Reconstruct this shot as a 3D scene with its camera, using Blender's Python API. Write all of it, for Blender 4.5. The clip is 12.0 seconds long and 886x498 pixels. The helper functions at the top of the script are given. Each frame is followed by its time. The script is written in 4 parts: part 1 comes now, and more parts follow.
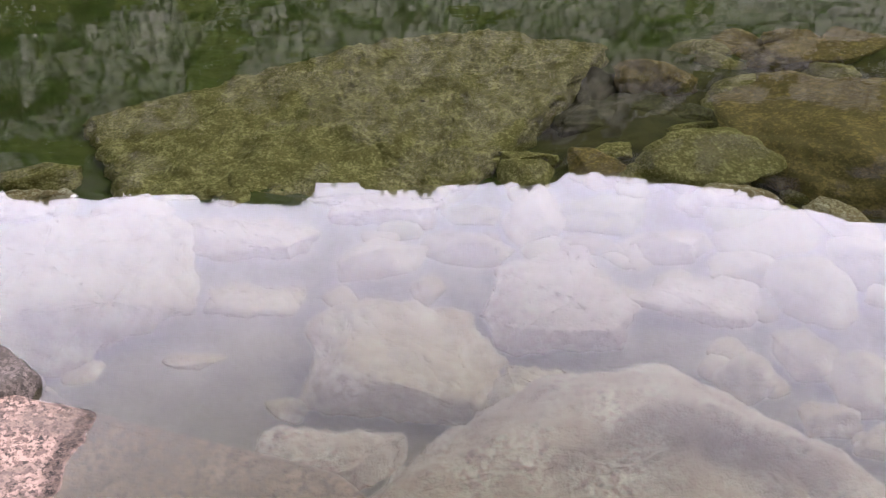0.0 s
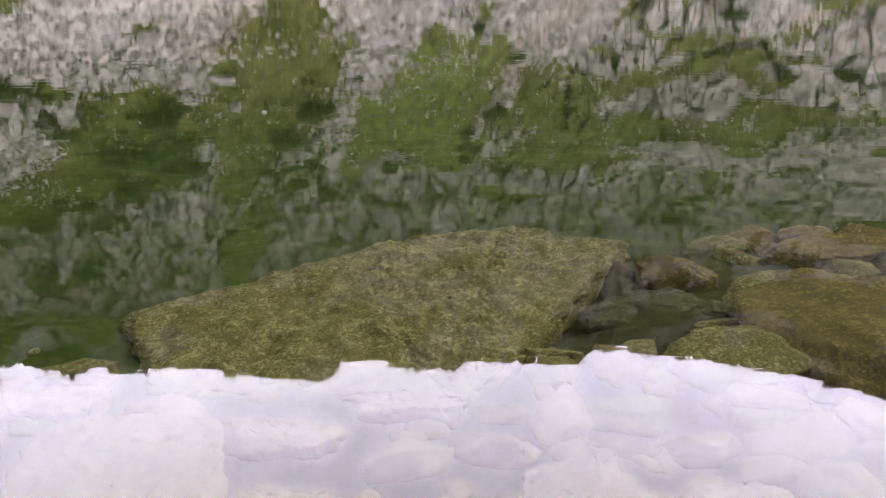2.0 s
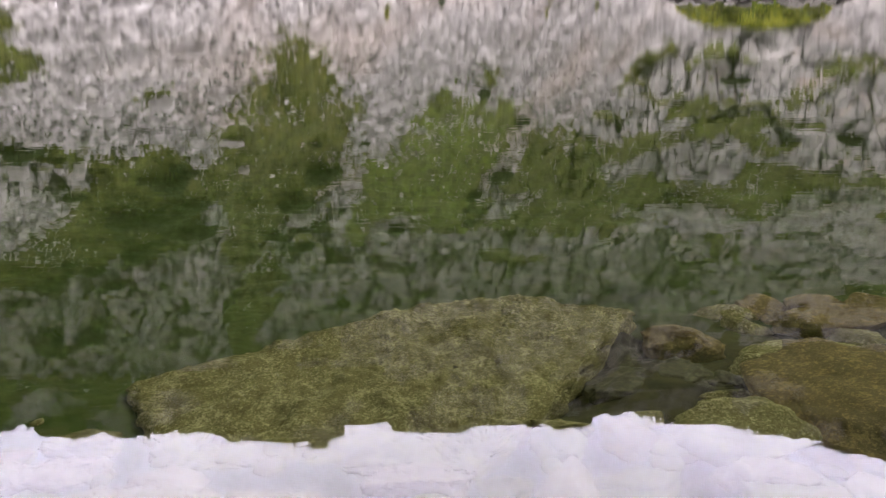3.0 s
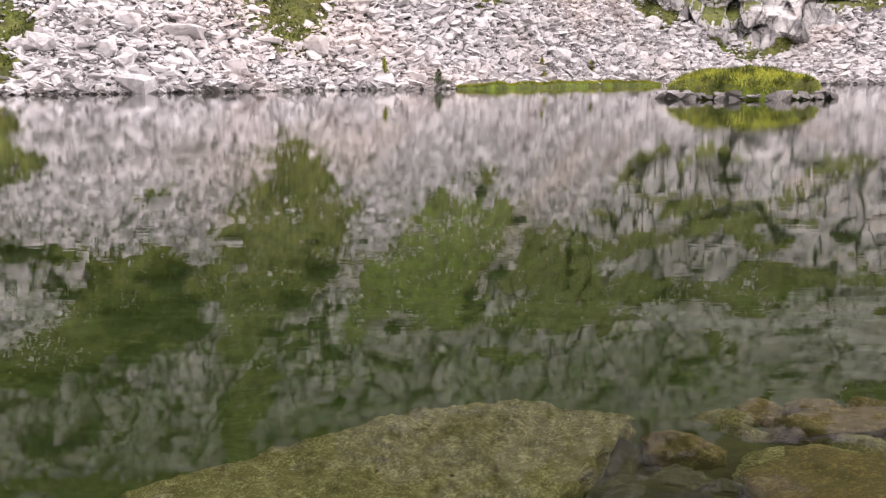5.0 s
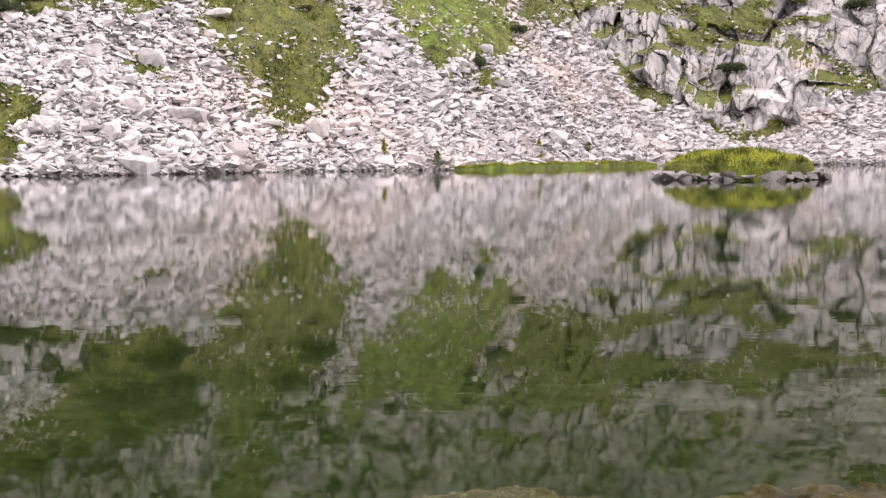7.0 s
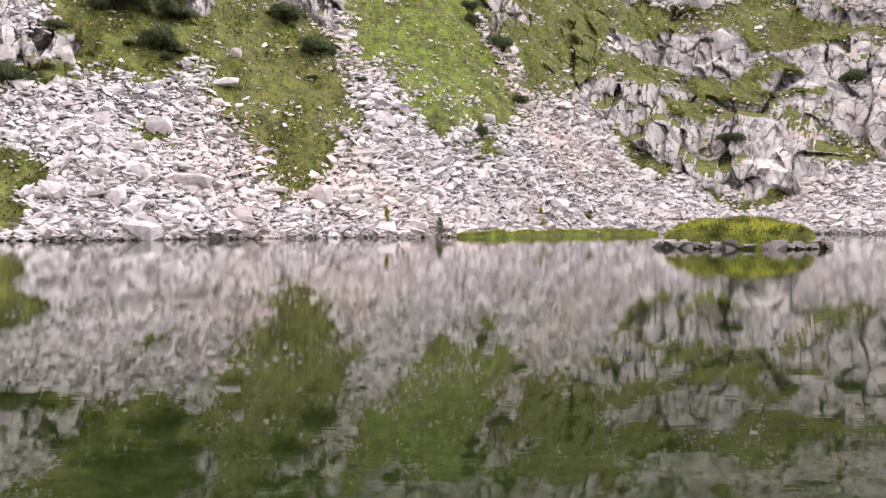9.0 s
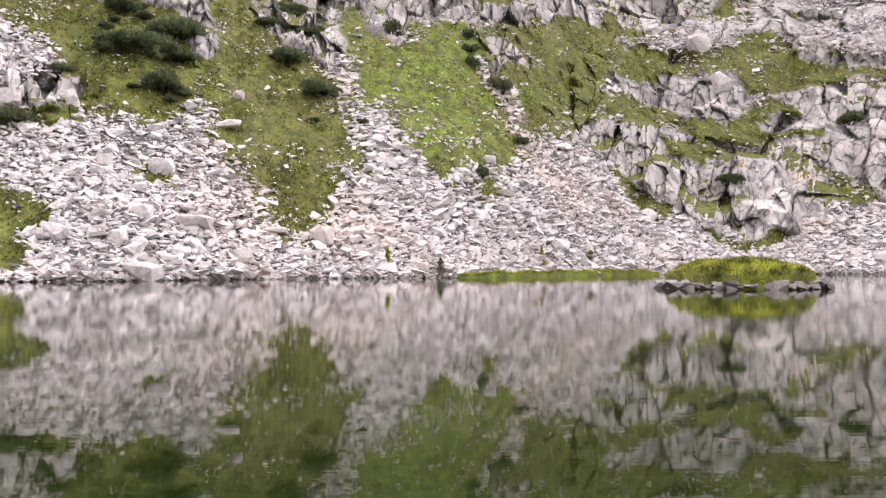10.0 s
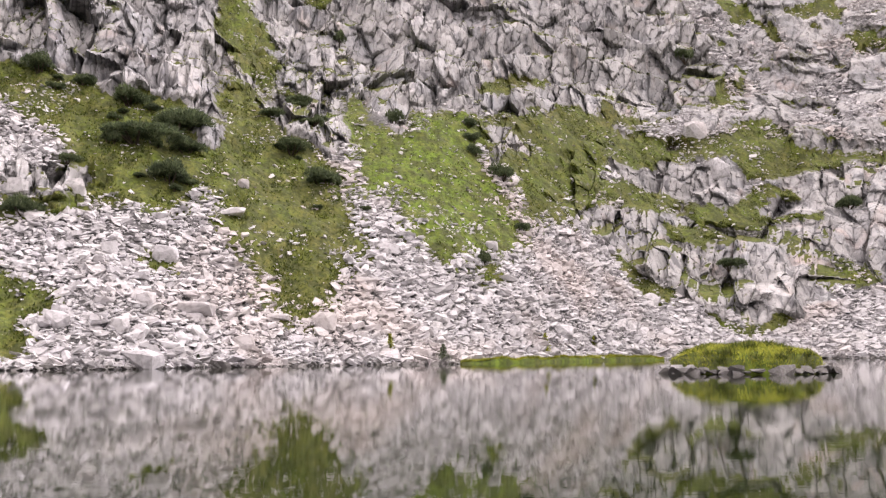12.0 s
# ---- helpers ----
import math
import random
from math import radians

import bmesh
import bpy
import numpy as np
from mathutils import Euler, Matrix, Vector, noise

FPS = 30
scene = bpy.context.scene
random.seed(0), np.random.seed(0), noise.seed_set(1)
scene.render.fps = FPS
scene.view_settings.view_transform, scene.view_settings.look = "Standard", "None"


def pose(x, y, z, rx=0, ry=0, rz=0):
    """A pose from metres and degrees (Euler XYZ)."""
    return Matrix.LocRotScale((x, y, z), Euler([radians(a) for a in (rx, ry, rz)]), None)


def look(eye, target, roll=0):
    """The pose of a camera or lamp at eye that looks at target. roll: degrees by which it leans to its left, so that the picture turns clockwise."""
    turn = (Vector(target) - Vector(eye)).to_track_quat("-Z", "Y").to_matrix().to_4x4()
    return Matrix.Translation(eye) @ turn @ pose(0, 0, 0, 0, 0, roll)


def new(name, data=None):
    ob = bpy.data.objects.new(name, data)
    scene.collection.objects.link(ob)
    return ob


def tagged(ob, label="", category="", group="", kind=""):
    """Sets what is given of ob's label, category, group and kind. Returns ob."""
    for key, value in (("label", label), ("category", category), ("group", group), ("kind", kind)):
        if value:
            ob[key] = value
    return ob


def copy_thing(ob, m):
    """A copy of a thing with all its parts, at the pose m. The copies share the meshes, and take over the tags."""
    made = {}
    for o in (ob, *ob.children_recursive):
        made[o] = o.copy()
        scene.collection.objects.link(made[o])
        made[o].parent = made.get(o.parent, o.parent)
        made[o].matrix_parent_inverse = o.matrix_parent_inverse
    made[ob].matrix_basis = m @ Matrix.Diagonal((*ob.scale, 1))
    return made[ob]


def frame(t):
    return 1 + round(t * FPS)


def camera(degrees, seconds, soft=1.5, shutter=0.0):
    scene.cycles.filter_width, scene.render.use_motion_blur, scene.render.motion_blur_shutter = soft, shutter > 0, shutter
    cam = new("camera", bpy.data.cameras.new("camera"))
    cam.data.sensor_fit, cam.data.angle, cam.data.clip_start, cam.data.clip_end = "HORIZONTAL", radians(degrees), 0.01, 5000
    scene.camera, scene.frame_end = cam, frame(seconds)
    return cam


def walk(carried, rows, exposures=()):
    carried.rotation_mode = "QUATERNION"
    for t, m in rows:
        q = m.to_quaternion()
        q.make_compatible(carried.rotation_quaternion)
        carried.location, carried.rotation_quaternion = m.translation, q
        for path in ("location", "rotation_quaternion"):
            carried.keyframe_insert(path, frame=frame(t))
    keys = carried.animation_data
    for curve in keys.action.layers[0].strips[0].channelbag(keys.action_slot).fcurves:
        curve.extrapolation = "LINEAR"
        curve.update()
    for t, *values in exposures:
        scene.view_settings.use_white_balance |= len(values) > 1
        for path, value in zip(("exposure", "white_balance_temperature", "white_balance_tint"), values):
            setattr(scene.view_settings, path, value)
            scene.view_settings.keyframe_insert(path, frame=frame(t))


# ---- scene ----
cam = camera(54.86, 12.0, 1.3)
PATH = [
    (0.0, look((0.000, 0.000, 1.600), (0.3496, 8.2997, -3.9671), 0.61)),
    (0.5, look((-0.001, 0.003, 1.631), (0.3016, 8.5429, -3.5631), 0.50)),
    (1.0, look((-0.003, -0.003, 1.662), (0.2351, 8.8099, -3.0578), 0.35)),
    (1.5, look((-0.007, -0.013, 1.695), (0.1519, 9.0379, -2.5542), -0.04)),
    (2.0, look((-0.011, -0.026, 1.724), (0.0610, 9.2384, -2.0398), -0.07)),
    (2.5, look((-0.012, -0.026, 1.744), (0.0042, 9.3796, -1.6523), 0.02)),
    (3.0, look((-0.010, -0.030, 1.764), (-0.0044, 9.4847, -1.3135), -0.15)),
    (5.0, look((-0.005, -0.030, 1.806), (0.0370, 9.7722, -0.1729), -0.18)),
    (5.5, look((-0.005, -0.030, 1.813), (0.0268, 9.8179, 0.0754), -0.23)),
    (6.0, look((-0.005, -0.030, 1.818), (0.0351, 9.8528, 0.2924), -0.10)),
    (6.5, look((-0.005, -0.030, 1.823), (0.0436, 9.8810, 0.4929), -0.12)),
    (7.0, look((-0.005, -0.030, 1.827), (0.0548, 9.9132, 0.7647), -0.25)),
    (9.0, look((-0.005, -0.030, 1.838), (0.0332, 9.9659, 1.5547), 0.08)),
    (9.5, look((-0.005, -0.030, 1.840), (0.0238, 9.9699, 1.7989), 0.00)),
    (10.0, look((-0.005, -0.030, 1.842), (0.0226, 9.9681, 2.0348), 0.04)),
    (10.5, look((-0.005, -0.030, 1.843), (0.0222, 9.9633, 2.2090), -0.05)),
    (11.0, look((-0.005, -0.030, 1.844), (0.0009, 9.9514, 2.4544), -0.09)),
    (11.5, look((-0.005, -0.030, 1.845), (-0.0117, 9.9295, 2.7437), -0.27)),
    (12.0, look((-0.005, -0.030, 1.846), (-0.0050, 9.8986, 3.0384), -0.28)),
]
EXPOSURES = [(0.0, 0.12, 6600, 16), (1.0, 0.22, 6600, 16), (2.0, 0.25, 6600, 16), (3.0, 0.06, 6600, 17), (5.0, 0.18, 6600, 20), (7.0, 0.22, 6600, 20), (9.0, 0.15, 6600, 20), (11.0, 0.15, 6600, 19),
             (12.0, 0.03, 6600, 19)]
walk(cam, PATH, EXPOSURES)

# ---- sky and sun: bright thin overcast, the veiled sun high on the right ----
SUN_UP, SUN_TURN = 52, 65
world = bpy.data.worlds.new("sky")
scene.world = world
world.use_nodes = True
nt = world.node_tree
back = nt.nodes["Background"]
sky = nt.nodes.new("ShaderNodeTexSky")
sky.sky_type, sky.sun_disc = "NISHITA", False
sky.sun_elevation, sky.sun_rotation = radians(SUN_UP), radians(SUN_TURN)
way = nt.nodes.new("ShaderNodeTexCoord")
clouds = nt.nodes.new("ShaderNodeTexNoise")
clouds.inputs["Scale"].default_value, clouds.inputs["Detail"].default_value = 2.2, 4.0
nt.links.new(way.outputs["Generated"], clouds.inputs["Vector"])
axes = nt.nodes.new("ShaderNodeSeparateXYZ")
nt.links.new(way.outputs["Generated"], axes.inputs[0])


def sky_part(socket, low, high):
    n = nt.nodes.new("ShaderNodeMapRange")
    n.interpolation_type = "SMOOTHSTEP"
    n.inputs["From Min"].default_value, n.inputs["From Max"].default_value = low, high
    nt.links.new(socket, n.inputs["Value"])
    return n.outputs[0]


# the cloud is brightest low over the ridge ahead and greyer overhead and behind
share = nt.nodes.new("ShaderNodeMath")
share.operation = "MULTIPLY"
nt.links.new(sky_part(axes.outputs["Z"], 0.90, 0.54), share.inputs[0])
nt.links.new(sky_part(axes.outputs["Y"], 0.05, 0.62), share.inputs[1])
glow = nt.nodes.new("ShaderNodeMapRange")
glow.inputs["To Min"].default_value, glow.inputs["To Max"].default_value = 19.0, 104.0
nt.links.new(share.outputs[0], glow.inputs["Value"])
ramp = nt.nodes.new("ShaderNodeValToRGB")
ramp.color_ramp.elements[0].position, ramp.color_ramp.elements[0].color = 0.3, (0.93, 0.92, 0.96, 1)
ramp.color_ramp.elements[1].position, ramp.color_ramp.elements[1].color = 0.7, (1.05, 1.03, 1.05, 1)
veil = nt.nodes.new("ShaderNodeMixRGB")
veil.inputs[0].default_value = 0.94
lit = nt.nodes.new("ShaderNodeVectorMath")
lit.operation = "SCALE"
nt.links.new(clouds.outputs["Fac"], ramp.inputs[0])
nt.links.new(glow.outputs[0], lit.inputs["Scale"])
tone = nt.nodes.new("ShaderNodeMixRGB")
tone.inputs[1].default_value, tone.inputs[2].default_value = (1.05, 1.0, 0.96, 1), (0.99, 0.96, 1.14, 1)
nt.links.new(share.outputs[0], tone.inputs[0])
tinted = nt.nodes.new("ShaderNodeMixRGB")
tinted.blend_type = "MULTIPLY"
tinted.inputs[0].default_value = 1.0
nt.links.new(ramp.outputs[0], tinted.inputs[1])
nt.links.new(tone.outputs[0], tinted.inputs[2])
nt.links.new(tinted.outputs[0], lit.inputs[0])
nt.links.new(sky.outputs[0], veil.inputs[1])
nt.links.new(lit.outputs[0], veil.inputs[2])
nt.links.new(veil.outputs[0], back.inputs[0])
back.inputs[1].default_value = 0.1
scene.cycles.caustics_refractive = False
sun = new("sun", bpy.data.lights.new("sun", "SUN"))
sun.data.energy, sun.data.angle, sun.data.color = 1.9, radians(9), (1.0, 0.95, 0.88)
sun.rotation_euler = Euler((radians(90 - SUN_UP), 0, radians(180 - SUN_TURN)))


# ---- materials ----
class Nodes:
    """Shorthand calls for the nodes of one material."""

    def __init__(self, name, rough=0.85, spec=0.3):
        self.m = bpy.data.materials.new(name)
        self.m.use_nodes = True
        self.t = self.m.node_tree
        self.b = self.t.nodes["Principled BSDF"]
        self.b.inputs["Roughness"].default_value = rough
        self.b.inputs["Specular IOR Level"].default_value = spec
        self.geo = self.t.nodes.new("ShaderNodeNewGeometry")
        self.co = self.t.nodes.new("ShaderNodeTexCoord")

    def put(self, value, socket):
        if isinstance(value, bpy.types.NodeSocket):
            self.t.links.new(value, socket)
        else:
            socket.default_value = value

    def place(self, scale=(1, 1, 1), world_space=True):
        n = self.t.nodes.new("ShaderNodeMapping")
        self.put(self.geo.outputs["Position"] if world_space else self.co.outputs["Object"], n.inputs["Vector"])
        n.inputs["Scale"].default_value = scale
        return n.outputs[0]

    def noise(self, scale, detail=4.0, at=None, rough=0.55, twist=0.0):
        n = self.t.nodes.new("ShaderNodeTexNoise")
        n.inputs["Scale"].default_value, n.inputs["Detail"].default_value = scale, detail
        n.inputs["Roughness"].default_value, n.inputs["Distortion"].default_value = rough, twist
        self.put(at or self.place(), n.inputs["Vector"])
        return n.outputs["Fac"]

    def cells(self, scale, at=None, feature="F1", out="Distance"):
        n = self.t.nodes.new("ShaderNodeTexVoronoi")
        n.feature = feature
        n.inputs["Scale"].default_value = scale
        self.put(at or self.place(), n.inputs["Vector"])
        return n.outputs[out]

    def ramp(self, fac, *stops):
        n = self.t.nodes.new("ShaderNodeValToRGB")
        e = n.color_ramp.elements
        while len(e) < len(stops):
            e.new(0.5)
        for el, (p, c) in zip(e, stops):
            el.position, el.color = p, (*c, 1) if isinstance(c, tuple) else (c, c, c, 1)
        self.put(fac, n.inputs[0])
        return n.outputs[0]

    def mix(self, fac, a, b, how="MIX"):
        n = self.t.nodes.new("ShaderNodeMixRGB")
        n.blend_type = how
        for v, s in ((fac, n.inputs[0]), (a, n.inputs[1]), (b, n.inputs[2])):
            self.put((*v, 1) if isinstance(v, tuple) else v, s)
        return n.outputs[0]

    def mask(self, name):
        n = self.t.nodes.new("ShaderNodeAttribute")
        n.attribute_name = name
        return n.outputs["Fac"]

    def chance(self, island=True):
        if island:
            return self.geo.outputs["Random Per Island"]
        return self.t.nodes.new("ShaderNodeObjectInfo").outputs["Random"]

    def done(self, colour, height=None, strength=0.5, distance=0.05):
        self.put((*colour, 1) if isinstance(colour, tuple) else colour, self.b.inputs["Base Color"])
        if height is not None:
            n = self.t.nodes.new("ShaderNodeBump")
            n.inputs["Strength"].default_value, n.inputs["Distance"].default_value = strength, distance
            self.put(height, n.inputs["Height"])
            self.t.links.new(n.outputs[0], self.b.inputs["Normal"])
        return self.m


def turf_colour(k):
    """Alpine turf: bright and olive stretches, dry tips, shade of the hollows painted as dark mottling."""
    wide = k.noise(0.035, 3)
    mid = k.noise(0.25, 4)
    fine = k.noise(1.6, 5)
    c = k.ramp(wide, (0.38, (0.116, 0.128, 0.024)), (0.52, (0.124, 0.166, 0.022)), (0.66, (0.126, 0.128, 0.032)))
    c = k.mix(k.mask("lush"), c, (0.142, 0.222, 0.018))
    c = k.mix(k.ramp(mid, (0.42, 0.0), (0.62, 0.5)), c, (0.170, 0.145, 0.055))
    runs = k.noise(0.55, 4, k.place((1.0, 0.25, 0.25)))
    c = k.mix(k.ramp(runs, (0.36, 0.6), (0.50, 0.0)), c, (0.075, 0.088, 0.028))
    heath = k.noise(0.42, 6, rough=0.62)
    c = k.mix(k.ramp(heath, (0.41, 0.8), (0.55, 0.0)), c, (0.060, 0.066, 0.024))
    return k.mix(k.ramp(fine, (0.36, 0.75), (0.56, 0.0)), c, (0.040, 0.055, 0.014)), fine


def bare_colour(k):
    """Pale jointed gneiss with rust, lichen and dark water streaks."""
    wide = k.noise(0.06, 4)
    c = k.ramp(wide, (0.3, (0.36, 0.365, 0.37)), (0.5, (0.44, 0.43, 0.42)), (0.7, (0.32, 0.325, 0.335)))
    rust = k.noise(0.11, 4, k.place((1, 1, 0.6)))
    c = k.mix(k.ramp(rust, (0.58, 0.0), (0.74, 0.6)), c, (0.52, 0.41, 0.36))
    streak = k.noise(0.28, 5, k.place((1.0, 1.0, 0.32)), 0.6, 0.6)
    c = k.mix(k.ramp(streak, (0.38, 0.8), (0.48, 0.0)), c, (0.12, 0.12, 0.125))
    c = k.mix(1.0, c, k.ramp(k.mask("tone"), (0.05, 0.45), (0.35, 0.92), (0.85, 1.25)), "MULTIPLY")
    grain = k.noise(1.1, 6, k.place((1.0, 1.0, 0.7)), 0.68, 0.4)
    return k.mix(k.ramp(grain, (0.36, 0.5), (0.48, 0.0)), c, (0.16, 0.155, 0.15)), grain


def make_slope():
    k = Nodes("turf and rock", 0.9, 0.2)
    turf, fine = turf_colour(k)
    bare, grain = bare_colour(k)
    # gravel coloured dark, near black at cell edges, for shade between the scree stones
    shaded_gravel = k.ramp(k.cells(1.1, out="Color"), (0.0, (0.07, 0.068, 0.066)), (1.0, (0.20, 0.195, 0.19)))
    shaded_gravel = k.mix(k.ramp(k.cells(1.1, feature="DISTANCE_TO_EDGE"), (0.0, 0.8), (0.12, 0.0)), shaded_gravel, (0.03, 0.03, 0.03))
    base = k.mix(k.mask("cliff"), shaded_gravel, bare)
    edge = k.noise(0.8, 5)
    grown = k.t.nodes.new("ShaderNodeMath")
    grown.operation = "MULTIPLY_ADD"
    k.put(k.mask("grass"), grown.inputs[0])
    grown.inputs[1].default_value = 1.4
    k.put(edge, grown.inputs[2])
    cover = k.ramp(grown.outputs[0], (0.86, 0.0), (1.2, 1.0))
    height = k.mix(cover, grain, fine)
    return k.done(k.mix(cover, base, turf), height, 0.6, 0.25)


def make_scree(island, name, least=0.30):
    k = Nodes(name, 0.85, 0.25)
    c = k.ramp(k.chance(island), (0.0, (least, least * 0.97, least * 0.97)), (0.2, (0.59, 0.58, 0.585)), (0.5, (0.52, 0.505, 0.51)), (0.7, (0.60, 0.585, 0.575)),
               (0.85, (0.41, 0.40, 0.41)), (1.0, (0.63, 0.62, 0.615)))
    spots = k.noise(1.3, 5)
    c = k.mix(k.ramp(spots, (0.38, 0.55), (0.52, 0.0)), c, (0.24, 0.235, 0.23))
    tone = k.noise(0.05, 3)
    c = k.mix(k.ramp(tone, (0.5, 0.0), (0.66, 0.35)), c, (0.56, 0.46, 0.40))
    return k.done(c, k.noise(3.5, 5), 0.6, 0.15)


def make_leaf(name, dark, light, tip=None):
    k = Nodes(name, 0.7, 0.25)
    c = k.ramp(k.chance(), (0.0, dark), (0.6, light), (1.0, tip or light))
    c = k.mix(k.ramp(k.noise(0.42, 6, rough=0.62), (0.38, 0.85), (0.52, 0.0)), c, dark)
    thin = k.t.nodes.new("ShaderNodeBsdfTranslucent")
    k.put(c, thin.inputs["Color"])
    both = k.t.nodes.new("ShaderNodeMixShader")
    both.inputs[0].default_value = 0.5
    k.t.links.new(k.b.outputs[0], both.inputs[1])
    k.t.links.new(thin.outputs[0], both.inputs[2])
    k.t.links.new(both.outputs[0], k.t.nodes["Material Output"].inputs["Surface"])
    return k.done(c)


def make_granite(name, base, pale, dark, coat, amount, rough=0.75, wet=1.0, flecks=0.45, grit=0.8, speck=75):
    """Speckled granite: crystals, pale and dark grains, and a patchy growth of algae."""
    k = Nodes(name, rough, 0.35)
    here = k.place(world_space=False)
    c = k.ramp(k.noise(3.0, 4, here), (0.35, base), (0.65, tuple(v * 0.75 for v in base)))
    grains = k.cells(85, here, out="Color")
    c = k.mix(k.ramp(grains, (0.30, 0.0), (0.36, 0.0), (0.62, 0.8 * grit)), c, pale)
    c = k.mix(k.ramp(k.noise(80, 4, here, 0.75), (0.38, 0.9 * grit), (0.50, 0.0)), c, dark)
    growth = k.noise(5.0, 6, here, 0.65)
    c = k.mix(k.ramp(growth, (0.5 - amount * 0.35, 0.0), (0.62 - amount * 0.2, 0.85)), c, coat)
    c = k.mix(k.ramp(k.noise(55, 5, here, 0.7), (0.56, 0.0), (0.72, 0.6)), c, tuple(min(v * 1.4, 0.6) for v in pale))
    sep = k.t.nodes.new("ShaderNodeSeparateXYZ")
    k.put(k.geo.outputs["Position"], sep.inputs[0])
    if wet != 1:
        # soaked below the waterline, with a dark drying rim just above it
        level = k.t.nodes.new("ShaderNodeMapRange")
        level.inputs["From Min"].default_value, level.inputs["From Max"].default_value = -0.010, 0.030
        k.put(sep.outputs["Z"], level.inputs["Value"])
        c = k.mix(1.0, c, k.ramp(level.outputs[0], (0.0, wet), (0.24, wet), (0.30, 0.28), (0.46, 0.35), (0.56, 1.0)), "MULTIPLY")
    fleck = k.mix(0.62, k.noise(9, 5, here), k.noise(speck, 5, here, 0.75, 0.2))
    c = k.mix(k.ramp(fleck, (0.505, 0.0), (0.60, flecks)), c, tuple(min(v * 1.3, 0.6) for v in pale))
    height = k.mix(0.5, k.noise(14, 5, here), k.noise(65, 4, here, 0.7))
    return k.done(c, height, 0.8 * grit, 0.018)


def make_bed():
    k = Nodes("depth-darkened silt and stones", 0.9, 0.2)
    # very dark green bed: the light lost in deep water is put into its colour
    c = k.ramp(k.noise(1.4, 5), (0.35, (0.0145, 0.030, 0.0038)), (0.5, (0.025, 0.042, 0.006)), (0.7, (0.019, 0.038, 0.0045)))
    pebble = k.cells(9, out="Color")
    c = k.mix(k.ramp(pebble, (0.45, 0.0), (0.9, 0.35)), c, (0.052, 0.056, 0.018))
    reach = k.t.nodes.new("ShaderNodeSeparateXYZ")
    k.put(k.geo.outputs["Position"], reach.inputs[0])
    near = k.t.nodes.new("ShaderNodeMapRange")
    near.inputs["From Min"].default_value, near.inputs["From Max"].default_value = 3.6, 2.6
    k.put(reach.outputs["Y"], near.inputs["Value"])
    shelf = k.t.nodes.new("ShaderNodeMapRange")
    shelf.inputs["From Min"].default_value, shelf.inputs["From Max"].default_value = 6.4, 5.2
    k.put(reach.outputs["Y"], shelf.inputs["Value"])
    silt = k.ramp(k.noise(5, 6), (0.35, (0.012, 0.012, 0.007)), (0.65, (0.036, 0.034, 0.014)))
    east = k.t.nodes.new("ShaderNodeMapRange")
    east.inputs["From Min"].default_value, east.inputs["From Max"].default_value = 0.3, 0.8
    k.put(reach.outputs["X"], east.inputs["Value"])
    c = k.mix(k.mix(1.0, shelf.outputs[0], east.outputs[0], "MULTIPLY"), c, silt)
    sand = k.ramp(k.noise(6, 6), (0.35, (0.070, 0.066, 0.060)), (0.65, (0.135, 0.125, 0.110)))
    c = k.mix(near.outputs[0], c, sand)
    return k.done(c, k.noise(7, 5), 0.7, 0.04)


def make_water():
    k = Nodes("lake water", 0.0, 0.5)
    k.b.inputs["Transmission Weight"].default_value = 1.0
    k.b.inputs["IOR"].default_value = 1.333
    swell = k.noise(2.2, 2, k.place((0.12, 1.0, 1.0)))
    ripple = k.noise(11.0, 2, k.place((0.2, 1.0, 1.0)), 0.4)
    axes_w = k.t.nodes.new("ShaderNodeSeparateXYZ")
    k.put(k.geo.outputs["Position"], axes_w.inputs[0])
    calm = k.t.nodes.new("ShaderNodeMapRange")
    calm.inputs["From Min"].default_value, calm.inputs["From Max"].default_value = 4.0, 30.0
    calm.inputs["To Min"].default_value, calm.inputs["To Max"].default_value = 0.26, 0.95
    k.put(axes_w.outputs["Y"], calm.inputs["Value"])
    wave = k.t.nodes.new("ShaderNodeMath")
    wave.operation = "MULTIPLY"
    k.put(k.mix(0.4, swell, ripple), wave.inputs[0])
    k.put(calm.outputs[0], wave.inputs[1])
    return k.done((0.82, 0.95, 0.62), wave.outputs[0], 0.085, 0.02)


SLOPE = make_slope()
SCREE, STONE = make_scree(True, "broken gneiss"), make_scree(False, "gneiss block", 0.42)
DUSK = make_granite("dry dark granite", (0.085, 0.070, 0.066), (0.22, 0.18, 0.17), (0.02, 0.019, 0.019), (0.06, 0.052, 0.048), 0.4, 0.85, grit=1.3)
WET_STONE = make_granite("lake-washed gneiss", (0.24, 0.23, 0.225), (0.40, 0.385, 0.38), (0.08, 0.08, 0.08), (0.13, 0.125, 0.11), 0.5, 0.95)
PINE = make_leaf("pine needles", (0.048, 0.066, 0.036), (0.115, 0.150, 0.072), (0.170, 0.200, 0.098))
GRASS_LEAF = make_leaf("grass blades", (0.150, 0.170, 0.022), (0.360, 0.400, 0.045), (0.500, 0.480, 0.100))
TURF_LEAF = make_leaf("turf blades", (0.040, 0.055, 0.012), (0.115, 0.150, 0.024), (0.205, 0.195, 0.058))
BARK = make_leaf("bark", (0.05, 0.04, 0.03), (0.09, 0.07, 0.05))
PINK = make_granite("dry pink granite", (0.163, 0.113, 0.101), (0.347, 0.247, 0.215), (0.0231, 0.021, 0.021), (0.126, 0.0998, 0.0893), 0.1, 0.8, 0.98, 0.12, 1.3)
